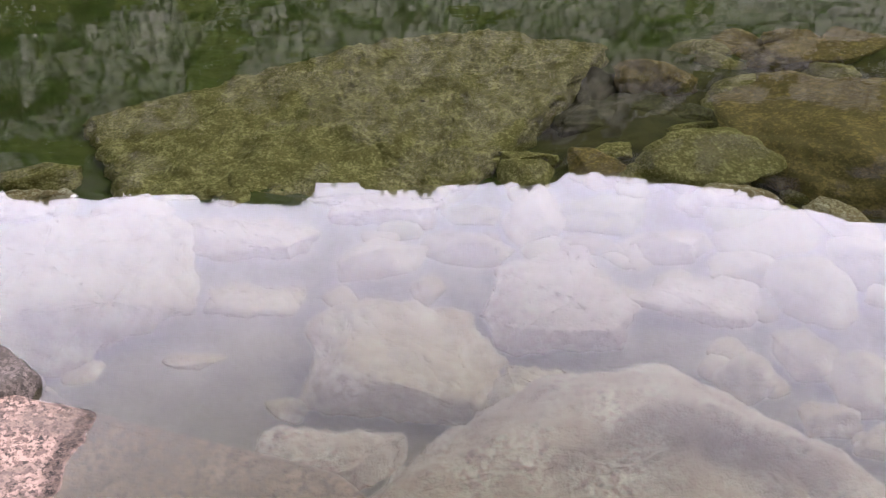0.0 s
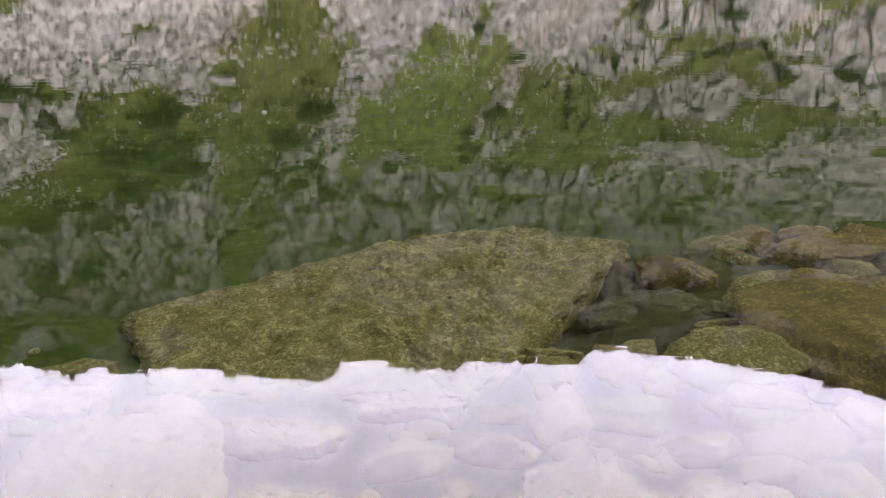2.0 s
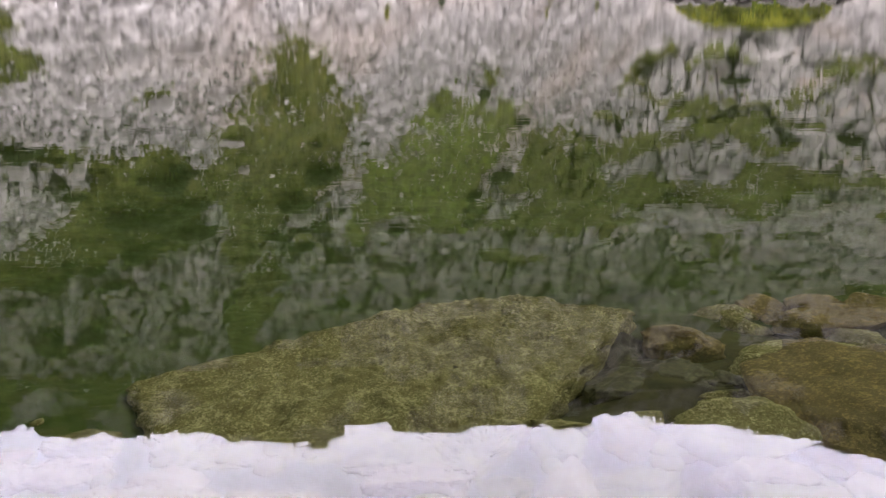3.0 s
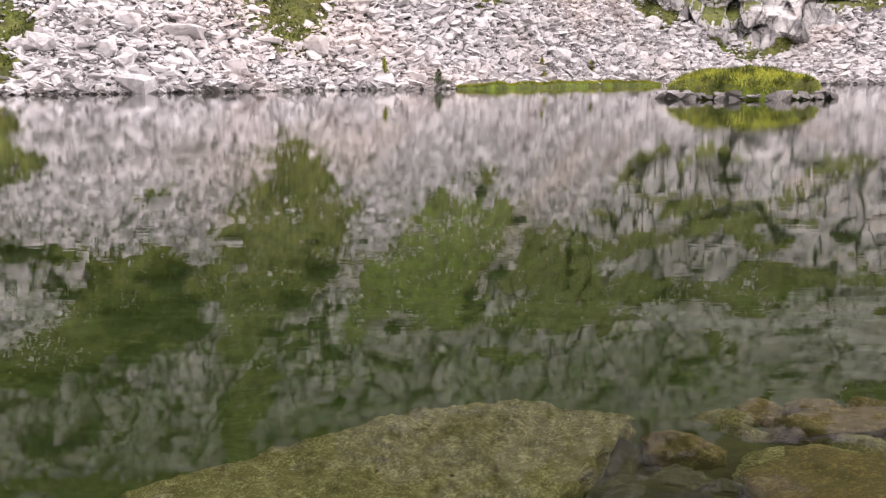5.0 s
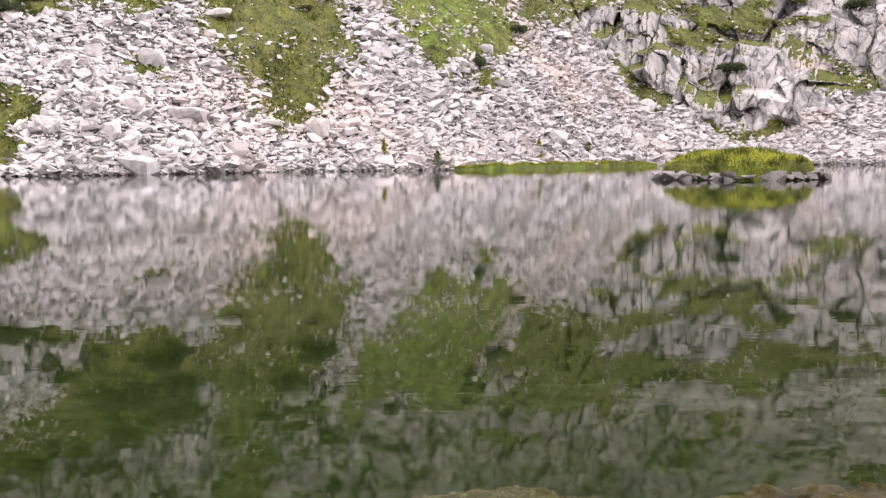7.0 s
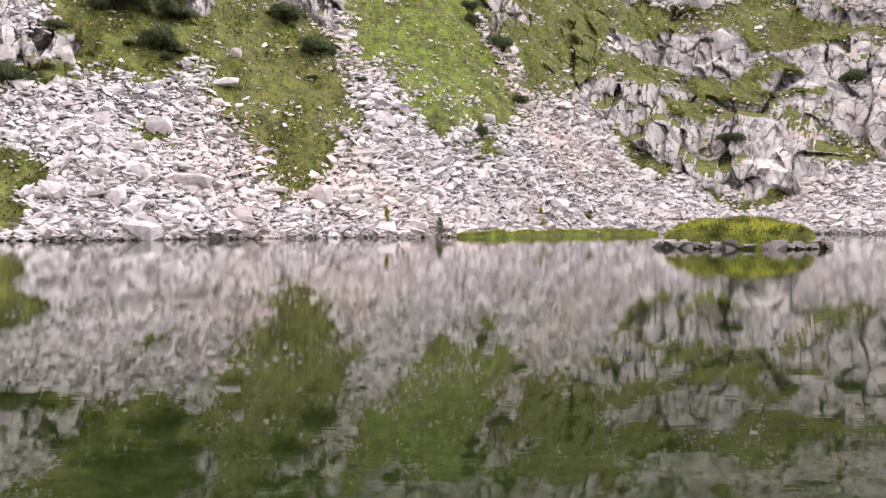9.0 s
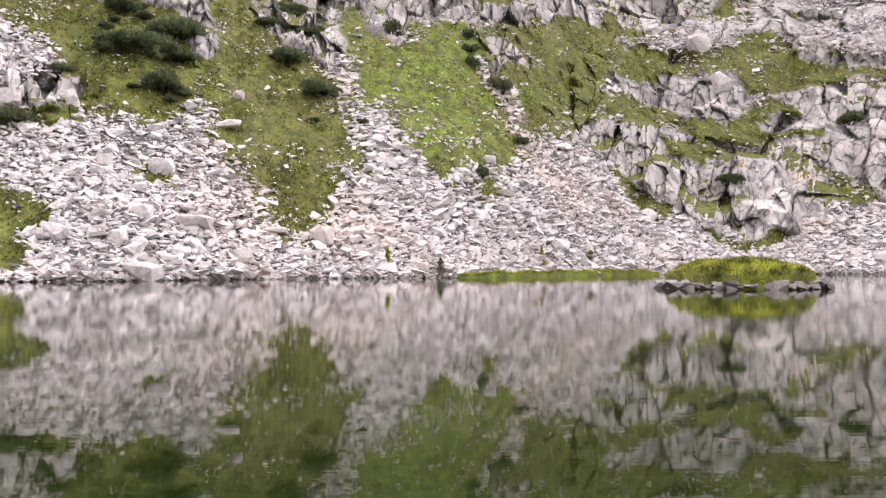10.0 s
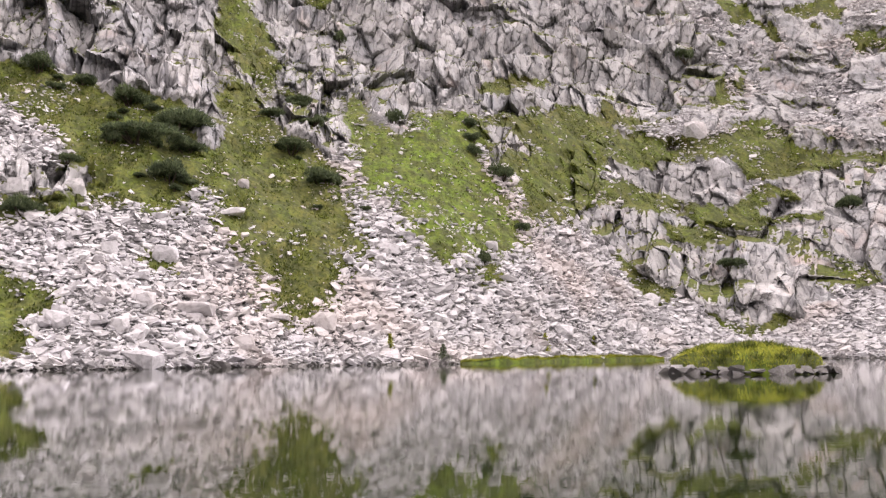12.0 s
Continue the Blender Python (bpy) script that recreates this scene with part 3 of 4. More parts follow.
# ---- the mountain side ----
def build_mountain():
    inner = np.linspace(-30.5, 30.5, 900)
    bearing = np.concatenate([np.linspace(-110, -31, 60), inner, np.linspace(31, 110, 60)])
    steps = np.concatenate([np.linspace(0, 0.80, 440), np.linspace(0.80, 1.0, 71)[1:]])
    crest = np.interp(bearing, *zip(*CREST)) + 0.35 * fractal(bearing * 1.6, bearing * 0, 5, 61, 0.6) + 0.30 * fractal(bearing * 7, bearing * 0, 4, 67, 0.75)
    reach = shore_at(bearing)
    table = np.linspace(0, 420, 1700)
    s = np.empty((len(steps), len(bearing)))
    for i in range(len(bearing)):
        angle = rise(table) / (reach[i] + table)
        top = np.argmax(angle >= np.tan(radians(crest[i])))
        s[:, i] = np.interp(steps * angle[top], angle[:top + 1], table[:top + 1])
    a = np.broadcast_to(bearing, s.shape)
    x, y, z = land(a, s)
    turf, rock, rubble = cover(x, y)
    # cliffs: buttresses, stepped ledges and jointed blocks stand out towards the lake
    along = np.radians(a) * 190 + 0.06 * z
    out = 8.0 * fractal(along / 26, z / 40, 3, 201)
    own = facets(along / 15 + 0.4 * fractal(along / 20, z / 20, 3, 230), z / 60, 231)[1]
    ledge = z / 17 + 1.1 * own + 0.7 * fractal(along / 16, z / 50, 3, 221)
    ledge = ledge - np.floor(ledge)
    out += 6.5 * (np.where(ledge < 0.78, ledge / 0.78, (1 - ledge) / 0.22) - 0.5)
    tone = np.full(z.shape, 0.04)
    for width, tall, push, tilt, joint, seed in ((8.5, 24.0, 4.0, 0.95, 0.6, 301), (3.6, 9.5, 2.0, 0.95, 0.4, 331), (1.5, 3.8, 0.8, 0.90, 0.2, 361)):
        bend = 0.22 * fractal(along / 12, z / 12, 3, seed + 9)
        gap, own, du, dv = facets((along - 0.16 * z) / width + bend, (z + 0.12 * along) / tall + bend, seed)
        out += push * (own - 0.5) - joint * np.exp(-(gap / 0.07) ** 2)
        out += tilt * width * (2 * ((own * 7.31) % 1) - 1) * du + 0.22 * tilt * tall * (2 * ((own * 3.77) % 1) - 1) * dv
        tone = tone + (own * 13.7) % 1 * 0.30 - 0.16 * np.exp(-(gap / 0.07) ** 2)
    tone = tone + 0.25 * rubble
    out += 0.25 * fractal(along / 1.2, z / 1.8, 3, 391)
    rough_slope = np.clip(rubble * (1 - turf), 0, 1)
    out_all = (rock + 0.55 * rough_slope * (1 - rock)) * out + rough_slope * 1.6 * fractal(along / 4, z / 3, 4, 411)
    heave = turf * tussocks(x, y) + (1 - rock) * (1 - turf) * 0.35 * fractal(x / 1.4, y / 1.4, 3, 441)
    fade = np.clip(s / 4, 0, 1)
    x = x - out_all * fade * np.sin(np.radians(a))
    y = y - out_all * fade * np.cos(np.radians(a))
    z = z + heave * fade
    # skirt below the lake and the far side of the crest
    far = np.hypot(x[-1], y[-1])
    x = np.vstack([x[:1] * 0.96, x, x[-1:] * (far + 60) / far])
    y = np.vstack([y[:1] * 0.96, y, y[-1:] * (far + 60) / far])
    z = np.vstack([z[:1] - 5, z, z[-1:] - 70])
    pad = lambda q: np.vstack([q[:1], q, q[-1:]])
    turf, rock = pad(turf), pad(rock)
    rows, cols = x.shape
    index = np.arange(rows * cols).reshape(rows, cols)
    quads = np.stack([index[:-1, :-1], index[:-1, 1:], index[1:, 1:], index[1:, :-1]], -1).reshape(-1, 4)
    me = mesh_from("mountain_slope", np.stack([x, y, z], -1).reshape(-1, 3), quads, SLOPE)
    normal = np.empty(rows * cols * 3, np.float32)
    me.vertices.foreach_get("normal", normal)
    lie = normal.reshape(-1, 3)[:, 2]
    xf, yf = x.ravel(), y.ravel()
    grows = np.clip((lie - 0.70) / 0.12, 0, 1) * rock.ravel() * np.clip(0.5 + 2.2 * fractal(xf / 14, yf / 14, 3, 91), 0, 1)
    add_mask(me, "grass", np.maximum(turf.ravel() * (1 - 0.9 * rock.ravel()), grows * 0.9))
    add_mask(me, "cliff", np.maximum(rock.ravel(), pad(rubble).ravel() * 0.8))
    tone = pad(tone).ravel() - 0.10 * inside(CLIFF["west"], xf, yf, 25.0) + 0.25 * fractal(xf / 25, yf / 25, 3, 951)
    add_mask(me, "tone", np.clip(tone, 0, 1))
    add_mask(me, "lush", inside(GRASS["gully"], xf, yf, 14.0) * 0.9)
    global SURFACE
    SURFACE = BVHTree.FromPolygons(np.stack([x, y, z], -1).reshape(-1, 3).tolist(), quads.tolist())
    return tagged(new("mountain_slope", me), "steep alpine slope of turf, ledges and grey jointed cliffs", "mountain", kind="structure")


build_mountain()


# ---- lake and ground ----
def bed_height(x, y):
    line = np.interp(y, (-60, -20, -3, 0.4, 1.2, 2.2, 3, 5, 8, 12, 30, 90), (9.0, 4.0, 1.2, 0.05, -0.30, -0.62, -0.80, -1.5, -3.0, -5.0, -7.0, -7.0))
    return line + 0.05 * fractal(x * 1.5, y * 1.5, 3, 501) * np.clip(np.abs(y) + 0.5, 0.5, 3)


def build_ground():
    gx = np.concatenate([np.linspace(-420, -9, 40), np.linspace(-8, 8, 160), np.linspace(9, 420, 40)])
    gy = np.concatenate([np.linspace(-400, -9, 24), np.linspace(-8, 12, 190), np.linspace(13, 420, 50)])
    x, y = np.meshgrid(gx, gy)
    z = bed_height(x, np.clip(y, -60, 90))
    index = np.arange(x.size).reshape(x.shape)
    quads = np.stack([index[:-1, :-1], index[:-1, 1:], index[1:, 1:], index[1:, :-1]], -1).reshape(-1, 4)
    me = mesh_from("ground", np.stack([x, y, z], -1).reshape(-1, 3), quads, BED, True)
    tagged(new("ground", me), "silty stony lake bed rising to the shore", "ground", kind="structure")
    me = mesh_from("water", [(-420, -3, 0), (420, -3, 0), (420, 300, 0), (-420, 300, 0)], [(0, 1, 2, 3)], WATER)
    water = tagged(new("water", me), "clear calm green mountain lake mirroring the slope", "water", kind="structure")
    water.visible_shadow = False


build_ground()


# ---- stones in the shallows ----
def boulder_mesh(name, size, seed, material, cuts=5, rough=0.05, detail=4):
    """A water-worn boulder: a ball cut flat on some sides, softened and roughened."""
    rng = random.Random(seed)
    bm = bmesh.new()
    bmesh.ops.create_icosphere(bm, subdivisions=detail, radius=1.0)
    planes = []
    for _ in range(cuts):
        n = Vector((rng.gauss(0, 1), rng.gauss(0, 1), rng.gauss(0.2, 0.8))).normalized()
        planes.append((n, rng.uniform(0.5, 0.85)))
    shift = Vector((rng.uniform(-50, 50), rng.uniform(-50, 50), rng.uniform(-50, 50)))
    for v in bm.verts:
        p = v.co.copy()
        p = Vector([math.copysign(abs(c) ** 0.8, c) for c in p])
        for n, d in planes:
            over = p.dot(n) - d
            if over > 0:
                p -= n * over * 0.96
        p *= 1 + rough * 1.8 * noise.noise(p * 1.6 + shift) + rough * noise.noise(p * 4 + shift) + rough * 0.35 * noise.noise(p * 13 + shift)
        v.co = Vector((p.x * size[0], p.y * size[1], p.z * size[2]))
    me = bpy.data.meshes.new(name)
    bm.to_mesh(me)
    bm.free()
    me.polygons.foreach_set("use_smooth", [True] * len(me.polygons))
    me.materials.append(material)
    return me


def hull_boulder(name, points, seed, material, bevel=0.02, rough=0.008, scoop=None):
    """A sharp-edged block: the hull of its corners, with worn edges and a rough face."""
    bm = bmesh.new()
    for p in points:
        bm.verts.new(p)
    hull = bmesh.ops.convex_hull(bm, input=bm.verts)
    bmesh.ops.delete(bm, geom=list({v for v in hull["geom_interior"] + hull["geom_unused"] if isinstance(v, bmesh.types.BMVert)}), context="VERTS")
    bmesh.ops.bevel(bm, geom=list(bm.edges), offset=bevel, segments=2, affect="EDGES", profile=0.6, clamp_overlap=True)
    bmesh.ops.triangulate(bm, faces=bm.faces)
    bmesh.ops.remove_doubles(bm, verts=bm.verts, dist=0.002)
    for _ in range(5):
        long = [e for e in bm.edges if e.calc_length() > 0.035]
        if not long or len(bm.verts) > 20000:
            break
        bmesh.ops.subdivide_edges(bm, edges=long, cuts=1)
        bmesh.ops.triangulate(bm, faces=[f for f in bm.faces if len(f.verts) > 3])
    if scoop:
        sx, sy, rx, ry, deep = scoop
        for v in bm.verts:
            d = ((v.co.x - sx) / rx) ** 2 + ((v.co.y - sy) / ry) ** 2
            if d < 1 and v.co.z > -0.3:
                v.co.z -= deep * min(1, 2.2 * (1 - d)) * (0.8 + 0.4 * noise.noise(v.co * 5))
    bm.normal_update()
    shift = Vector((seed * 7.1, seed * 3.3, 0))
    for v in bm.verts:
        v.co += v.normal * (rough * 2.2 * noise.noise(v.co * 6 + shift) + rough * noise.noise(v.co * 22 + shift) + rough * 0.6 * noise.noise(v.co * 60 + shift))
    me = bpy.data.meshes.new(name)
    bm.to_mesh(me)
    bm.free()
    me.polygons.foreach_set("use_smooth", [True] * len(me.polygons))
    me.materials.append(material)
    return me


def build_shallows():
    for i, (x, y, z, a, b, c) in enumerate(SHALLOWS + COBBLES):
        stuff = MAUVE if i in (2, 5, 7) else TAN
        if i < len(SHALLOWS):
            corners = stone_shape(40 + i, 1.0, 17, 0.62)[0] * (2.1 * a, 2.5 * b, 2.2 * c)
            me = hull_boulder("boulder", corners.tolist(), 40 + i, stuff, 0.14 * min(a, b), 0.022)
        else:
            me = boulder_mesh("boulder", (a * 1.2, b * 1.3, c * 1.25), 40 + i, stuff, 11, 0.09, 4)
        ob = tagged(new("boulder", me), "tan algae-tinged granite boulder under shallow water" if me.materials[0] == TAN else "pinkish granite boulder under shallow water", "boulder",
                    group="boulders in the shallows")
        ob.matrix_world = pose(x, y, z, random.uniform(-8, 8), random.uniform(-8, 8), random.uniform(-12, 12))
    for i, (x, y, z, a, b, c) in enumerate(DEEPER):
        brown = i in (0, 2, 7)
        me = boulder_mesh("boulder", (a * 1.1, b * 1.15, c * 1.1), 90 + i, BROWN if brown else OLIVE, 6, 0.11 if brown else 0.08, 5)
        label = "brown algae-coated boulder on the lake bed" if brown else "olive algae-coated boulder on the lake bed"
        tagged(new("boulder", me), label, "boulder", group="boulders in deeper water").matrix_world = pose(x, y, z, 0, 0, random.uniform(-6, 6))
    slab = [(-1.90, 4.60, -1.30), (-1.58, 3.95, -1.08), (-1.34, 3.50, -0.93), (0.16, 3.46, -0.90), (0.50, 4.20, -1.08), (0.78, 4.65, -1.18), (1.34, 5.55, -1.30), (0.54, 5.90, -1.33),
            (-0.33, 5.65, -1.32), (-1.10, 5.12, -1.32), (-0.40, 4.40, -1.02), (0.30, 4.80, -1.06)]
    slab += [(x * 1.04, 4.6 + (y - 4.6) * 1.08, -2.3) for x, y, z in slab[:10]]
    me = hull_boulder("boulder", slab, 11, OLIVE, 0.07, 0.028)
    tagged(new("boulder", me), "huge flat olive slab of granite under clear water", "boulder")
    for i, (x, y, z, a, b, c) in enumerate(((1.02, 4.60, -1.36, 0.24, 0.20, 0.12), (1.38, 4.72, -1.40, 0.27, 0.24, 0.14), (1.18, 5.10, -1.52, 0.32, 0.22, 0.15), (1.72, 4.62, -1.38, 0.18, 0.14, 0.10))):
        me = boulder_mesh("boulder", (a, b, c), 130 + i, MURK, 5, 0.16, 5)
        tagged(new("boulder", me), "black algae-covered rock in a hollow of the lake bed", "boulder", group="boulders in deeper water").matrix_world = pose(x, y, z, 0, 0, 25 * i)
    fill = random.Random(77)
    for i in range(44):
        x, y = fill.uniform(-2.4, 2.7), fill.uniform(3.0, 4.2)
        if x < 0.5 and y > 3.5 or 0.7 < x < 1.4 and y > 3.9:
            continue
        r = fill.uniform(0.10, 0.24)
        me = boulder_mesh("boulder", (r * 1.25, r * fill.uniform(0.7, 1.1), r * 0.6), 300 + i, TAN if y < 3.1 else fill.choice((OLIVE, OLIVE, BROWN)), 11, 0.10, 4)
        ob = tagged(new("boulder", me), "rounded algae-dulled stone on the lake bed", "boulder", group="stones filling the bed")
        ob.matrix_world = pose(x, y, float(bed_height(np.array(x), np.array(y))) + r * 0.12, fill.uniform(-15, 15), fill.uniform(-15, 15), fill.uniform(0, 360))
    for i in range(9):
        x, y = fill.uniform(2.0, 3.4), fill.uniform(4.4, 6.2)
        r = fill.uniform(0.14, 0.34)
        me = boulder_mesh("boulder", (r * 1.2, r * 0.9, r * 0.6), 380 + i, fill.choice((OLIVE, BROWN, BROWN)), 7, 0.10, 4)
        ob = tagged(new("boulder", me), "dark algae-coated stone on the deeper lake bed", "boulder", group="stones filling the bed")
        ob.matrix_world = pose(x, y, float(bed_height(np.array(x), np.array(y))) + r * 0.15, fill.uniform(-15, 15), fill.uniform(-15, 15), fill.uniform(0, 360))
    # small stones between the boulders
    rng = random.Random(9)
    for i in range(110):
        x, y = rng.uniform(-2.2, 2.4), rng.uniform(1.5, 4.2)
        if -1.0 < x < -0.3 and y < 2.9 and i % 5:
            continue
        r = rng.uniform(0.03, 0.09)
        me = boulder_mesh("stone", (r * 1.3, r, r * 0.6), 200 + i, TAN if y < 3.2 else OLIVE, 4, 0.06, 2)
        ob = tagged(new("stone", me), "small rounded stone on the lake bed", "stone", group="small stones on the bed")
        ob.matrix_world = pose(x, y, float(bed_height(np.array(x), np.array(y))) + r * 0.2, 0, 0, rng.uniform(0, 360))
    block = [(-0.832, 1.646, 0.0), (-1.25, 1.70, 0.092), (-0.196, 1.50, -0.14), (-0.05, 1.36, -0.19), (-0.10, 0.85, -0.20), (-1.35, 0.95, 0.11), (-0.87, 0.90, 0.0),
             (-1.35, 1.75, -0.5), (-0.15, 1.55, -0.5), (0.0, 0.8, -0.4), (-1.4, 0.8, -0.3)]
    tagged(new("boulder", hull_boulder("boulder", block, 3, PINK, 0.012, 0.005)), "pink granite block half out of the water", "boulder")
    cap = [(-1.30, 1.84, 0.10), (-1.14, 1.82, 0.09), (-1.02, 1.75, 0.045), (-1.05, 1.66, 0.06), (-1.35, 1.66, 0.12), (-1.0, 1.85, -0.3), (-1.4, 1.9, -0.3), (-1.4, 1.6, -0.2), (-0.95, 1.7, -0.2)]
    tagged(new("boulder", hull_boulder("boulder", cap, 8, DUSK, 0.02, 0.014)), "dark grey lichened stone beside the pink block", "boulder")
    hump = [(-0.14, 1.36, -0.06), (0.12, 1.51, -0.05), (0.41, 1.69, -0.035), (0.61, 1.72, -0.025), (0.87, 1.62, -0.05), (1.20, 1.44, -0.15), (0.38, 1.88, -0.24), (0.76, 1.92, -0.2),
            (0.95, 1.80, -0.24), (0.75, 1.25, -0.24), (0.35, 1.15, -0.22), (1.2, 1.1, -0.2), (-0.15, 1.0, -0.2), (0.3, 2.0, -0.5), (0.9, 1.98, -0.5), (1.35, 1.4, -0.45), (1.3, 0.9, -0.3),
            (-0.2, 1.4, -0.45), (-0.2, 0.9, -0.35)]
    tagged(new("boulder", hull_boulder("boulder", hump, 5, MAUVE, 0.035, 0.016, (0.72, 1.38, 0.40, 0.26, 0.15))), "broad mauve granite boulder just under the surface", "boulder")


build_shallows()


# ---- bushes, saplings and the islet ----
def pine_bush(seed):
    """A dwarf mountain pine 1 m wide: bent stems under a ragged dome of needle tufts."""
    rng = np.random.default_rng(seed)
    root = new("dwarf_pine")
    lobes = [(rng.uniform(-0.32, 0.32), rng.uniform(-0.25, 0.25), rng.uniform(0.12, 0.28), rng.uniform(0.14, 0.24)) for _ in range(11)]
    c, n = [], []
    for lx, ly, lz, lr in lobes:
        d = rng.normal(size=(330, 3))
        d[:, 2] = np.abs(d[:, 2]) * 0.9 - 0.15
        d /= np.linalg.norm(d, axis=1, keepdims=True)
        r = lr * rng.uniform(0.55, 1.0, (330, 1)) ** 0.5
        c.append(np.array([lx, ly, lz]) + d * r * (1, 1, 0.8))
        n.append(d + (0, 0, 0.7))
    c, n = np.concatenate(c), np.concatenate(n)
    c[:, 2] = np.maximum(c[:, 2], 0.0)
    v, f = blades(c, n, 0.085, 0.022, rng, 0.5)
    part("crown", mesh_from("crown", v, f, PINE), root, "dark green needles", "stuff")
    for lx, ly, lz, lr in lobes[:6]:
        bm = bmesh.new()
        m = look((0, 0, -0.1), (lx, ly, lz))
        bmesh.ops.create_cone(bm, segments=6, radius1=0.012, radius2=0.022, depth=Vector((lx, ly, lz + 0.1)).length, cap_ends=True,
                              matrix=Matrix.Translation((lx / 2, ly / 2, (lz - 0.1) / 2)) @ m.to_3x3().to_4x4())
        me = bpy.data.meshes.new("stem")
        bm.to_mesh(me)
        bm.free()
        me.materials.append(BARK)
        part("stem", me, root)
    return tagged(root, "dark green dwarf pine bush on the turf", "bush", group="dwarf pines on the slope")


def sapling(seed, slim):
    """A young conifer 1 m high."""
    rng = np.random.default_rng(seed)
    root = new("young_conifer")
    bm = bmesh.new()
    bmesh.ops.create_cone(bm, segments=7, radius1=0.03, radius2=0.006, depth=1.1, cap_ends=True, matrix=Matrix.Translation((0, 0, 0.4)))
    me = bpy.data.meshes.new("trunk")
    bm.to_mesh(me)
    bm.free()
    me.materials.append(BARK)
    part("trunk", me, root)
    h = rng.uniform(0.05, 1.0, 1500)
    a = rng.uniform(0, 6.283, 1500)
    a = np.round(a / 0.7 + h * 9) * 0.7
    r = slim * (1.02 - h) ** 0.8 * rng.uniform(0.1, 1, 1500) * (0.7 + 0.3 * np.sin(h * 40))
    c = np.stack([np.cos(a) * r, np.sin(a) * r, h - 0.15 * r], -1)
    n = np.stack([np.cos(a), np.sin(a), 0 * a + 0.35], -1)
    v, f = blades(c, n, 0.09, 0.03, rng, 0.5)
    part("crown", mesh_from("crown", v, f, GRASS_LEAF if slim < 0.6 else PINE), root, "green needles", "stuff")
    return tagged(root, "small young conifer on the stony lake shore", "tree", group="saplings by the shore")


def build_plants():
    kinds = [pine_bush(70 + i) for i in range(3)]
    used = set()
    rng = random.Random(4)
    spread = [(x + rng.gauss(0, 5), y + rng.gauss(0, 6), rng.uniform(1.5, 3.4), rng.uniform(0.9, 1.8)) for x, y, w, h in BUSHES[:9] * 3 + BUSHES[13:15] * 2]
    for i, (x, y, w, h) in enumerate(BUSHES + spread):
        (x, y, z), lie = SURFACE.find_nearest((x, y, ground_at(x, y)))[:2]
        if abs(lie.z) < 0.42:
            continue
        m = pose(x, y, z - 0.12 * h, 0, 0, rng.uniform(0, 360)) @ Matrix.Diagonal((w * 1.3, w * 1.0, h * 2.3, 1))
        if len(used) < 3:
            kinds[len(used)].matrix_world = m
            used.add(i)
        else:
            loc, rot, size = m.decompose()
            ob = copy_thing(kinds[i % 3], Matrix.LocRotScale(loc, rot, None))
            ob.scale = size
    for i, (x, y, w, h) in enumerate(SAPLINGS):
        ob = sapling(20 + i, 0.75 if i in (1, 4) else 0.45)
        ob.matrix_world = pose(x, y, max(ground_at(x, y), 0.05) - 0.05, 0, 0, 40 * i) @ Matrix.Diagonal((h * 1.2, h * 1.2, h * 1.25, 1))


build_plants()


def turf_bank(name, label, xs, front, depth, height, seed, count):
    """A low grassy bank along a shore: an earth body with standing blades."""
    rng = np.random.default_rng(seed)
    n, rows = len(xs), 9
    v = []
    for i in range(n):
        taper = math.sin(math.pi * (i + 0.5) / n) ** 0.22
        for j in range(rows):
            t = j / (rows - 1)
            v.append((xs[i], front[i] + depth * t * taper, -0.4 if j == 0 else height * taper * math.sin(math.pi * min(0.18 + t, 1)) ** 0.8 * (0.75 + 0.7 * float(fractal(np.array(xs[i] / 2.2), np.array(j * 0.4), 3, seed)))))
    f = [(i * rows + j, (i + 1) * rows + j, (i + 1) * rows + j + 1, i * rows + j + 1) for i in range(n - 1) for j in range(rows - 1)]
    me = mesh_from("soil", v, f, SLOPE, True)
    add_mask(me, "grass", np.ones(len(v)))
    add_mask(me, "lush", np.full(len(v), 0.5))
    root = tagged(new(name), label, "grass bank")
    part("soil", me, root, "dark turf soil")
    v = np.array(v).reshape(n, rows, 3)
    i, j = rng.integers(0, n - 1, count), rng.integers(1, rows - 1, count)
    u, w = rng.random((count, 1)), rng.random((count, 1))
    c = (v[i, j] * (1 - u) + v[i + 1, j] * u) * (1 - w) + (v[i, j + 1] * (1 - u) + v[i + 1, j + 1] * u) * w
    bv, bf = blades(c, np.tile((0, 0, 1.0), (count, 1)), 0.42, 0.10, rng, 0.45)
    part("grass", mesh_from("grass", bv, bf, GRASS_LEAF), root, "yellow-green grass", "stuff")
    return root


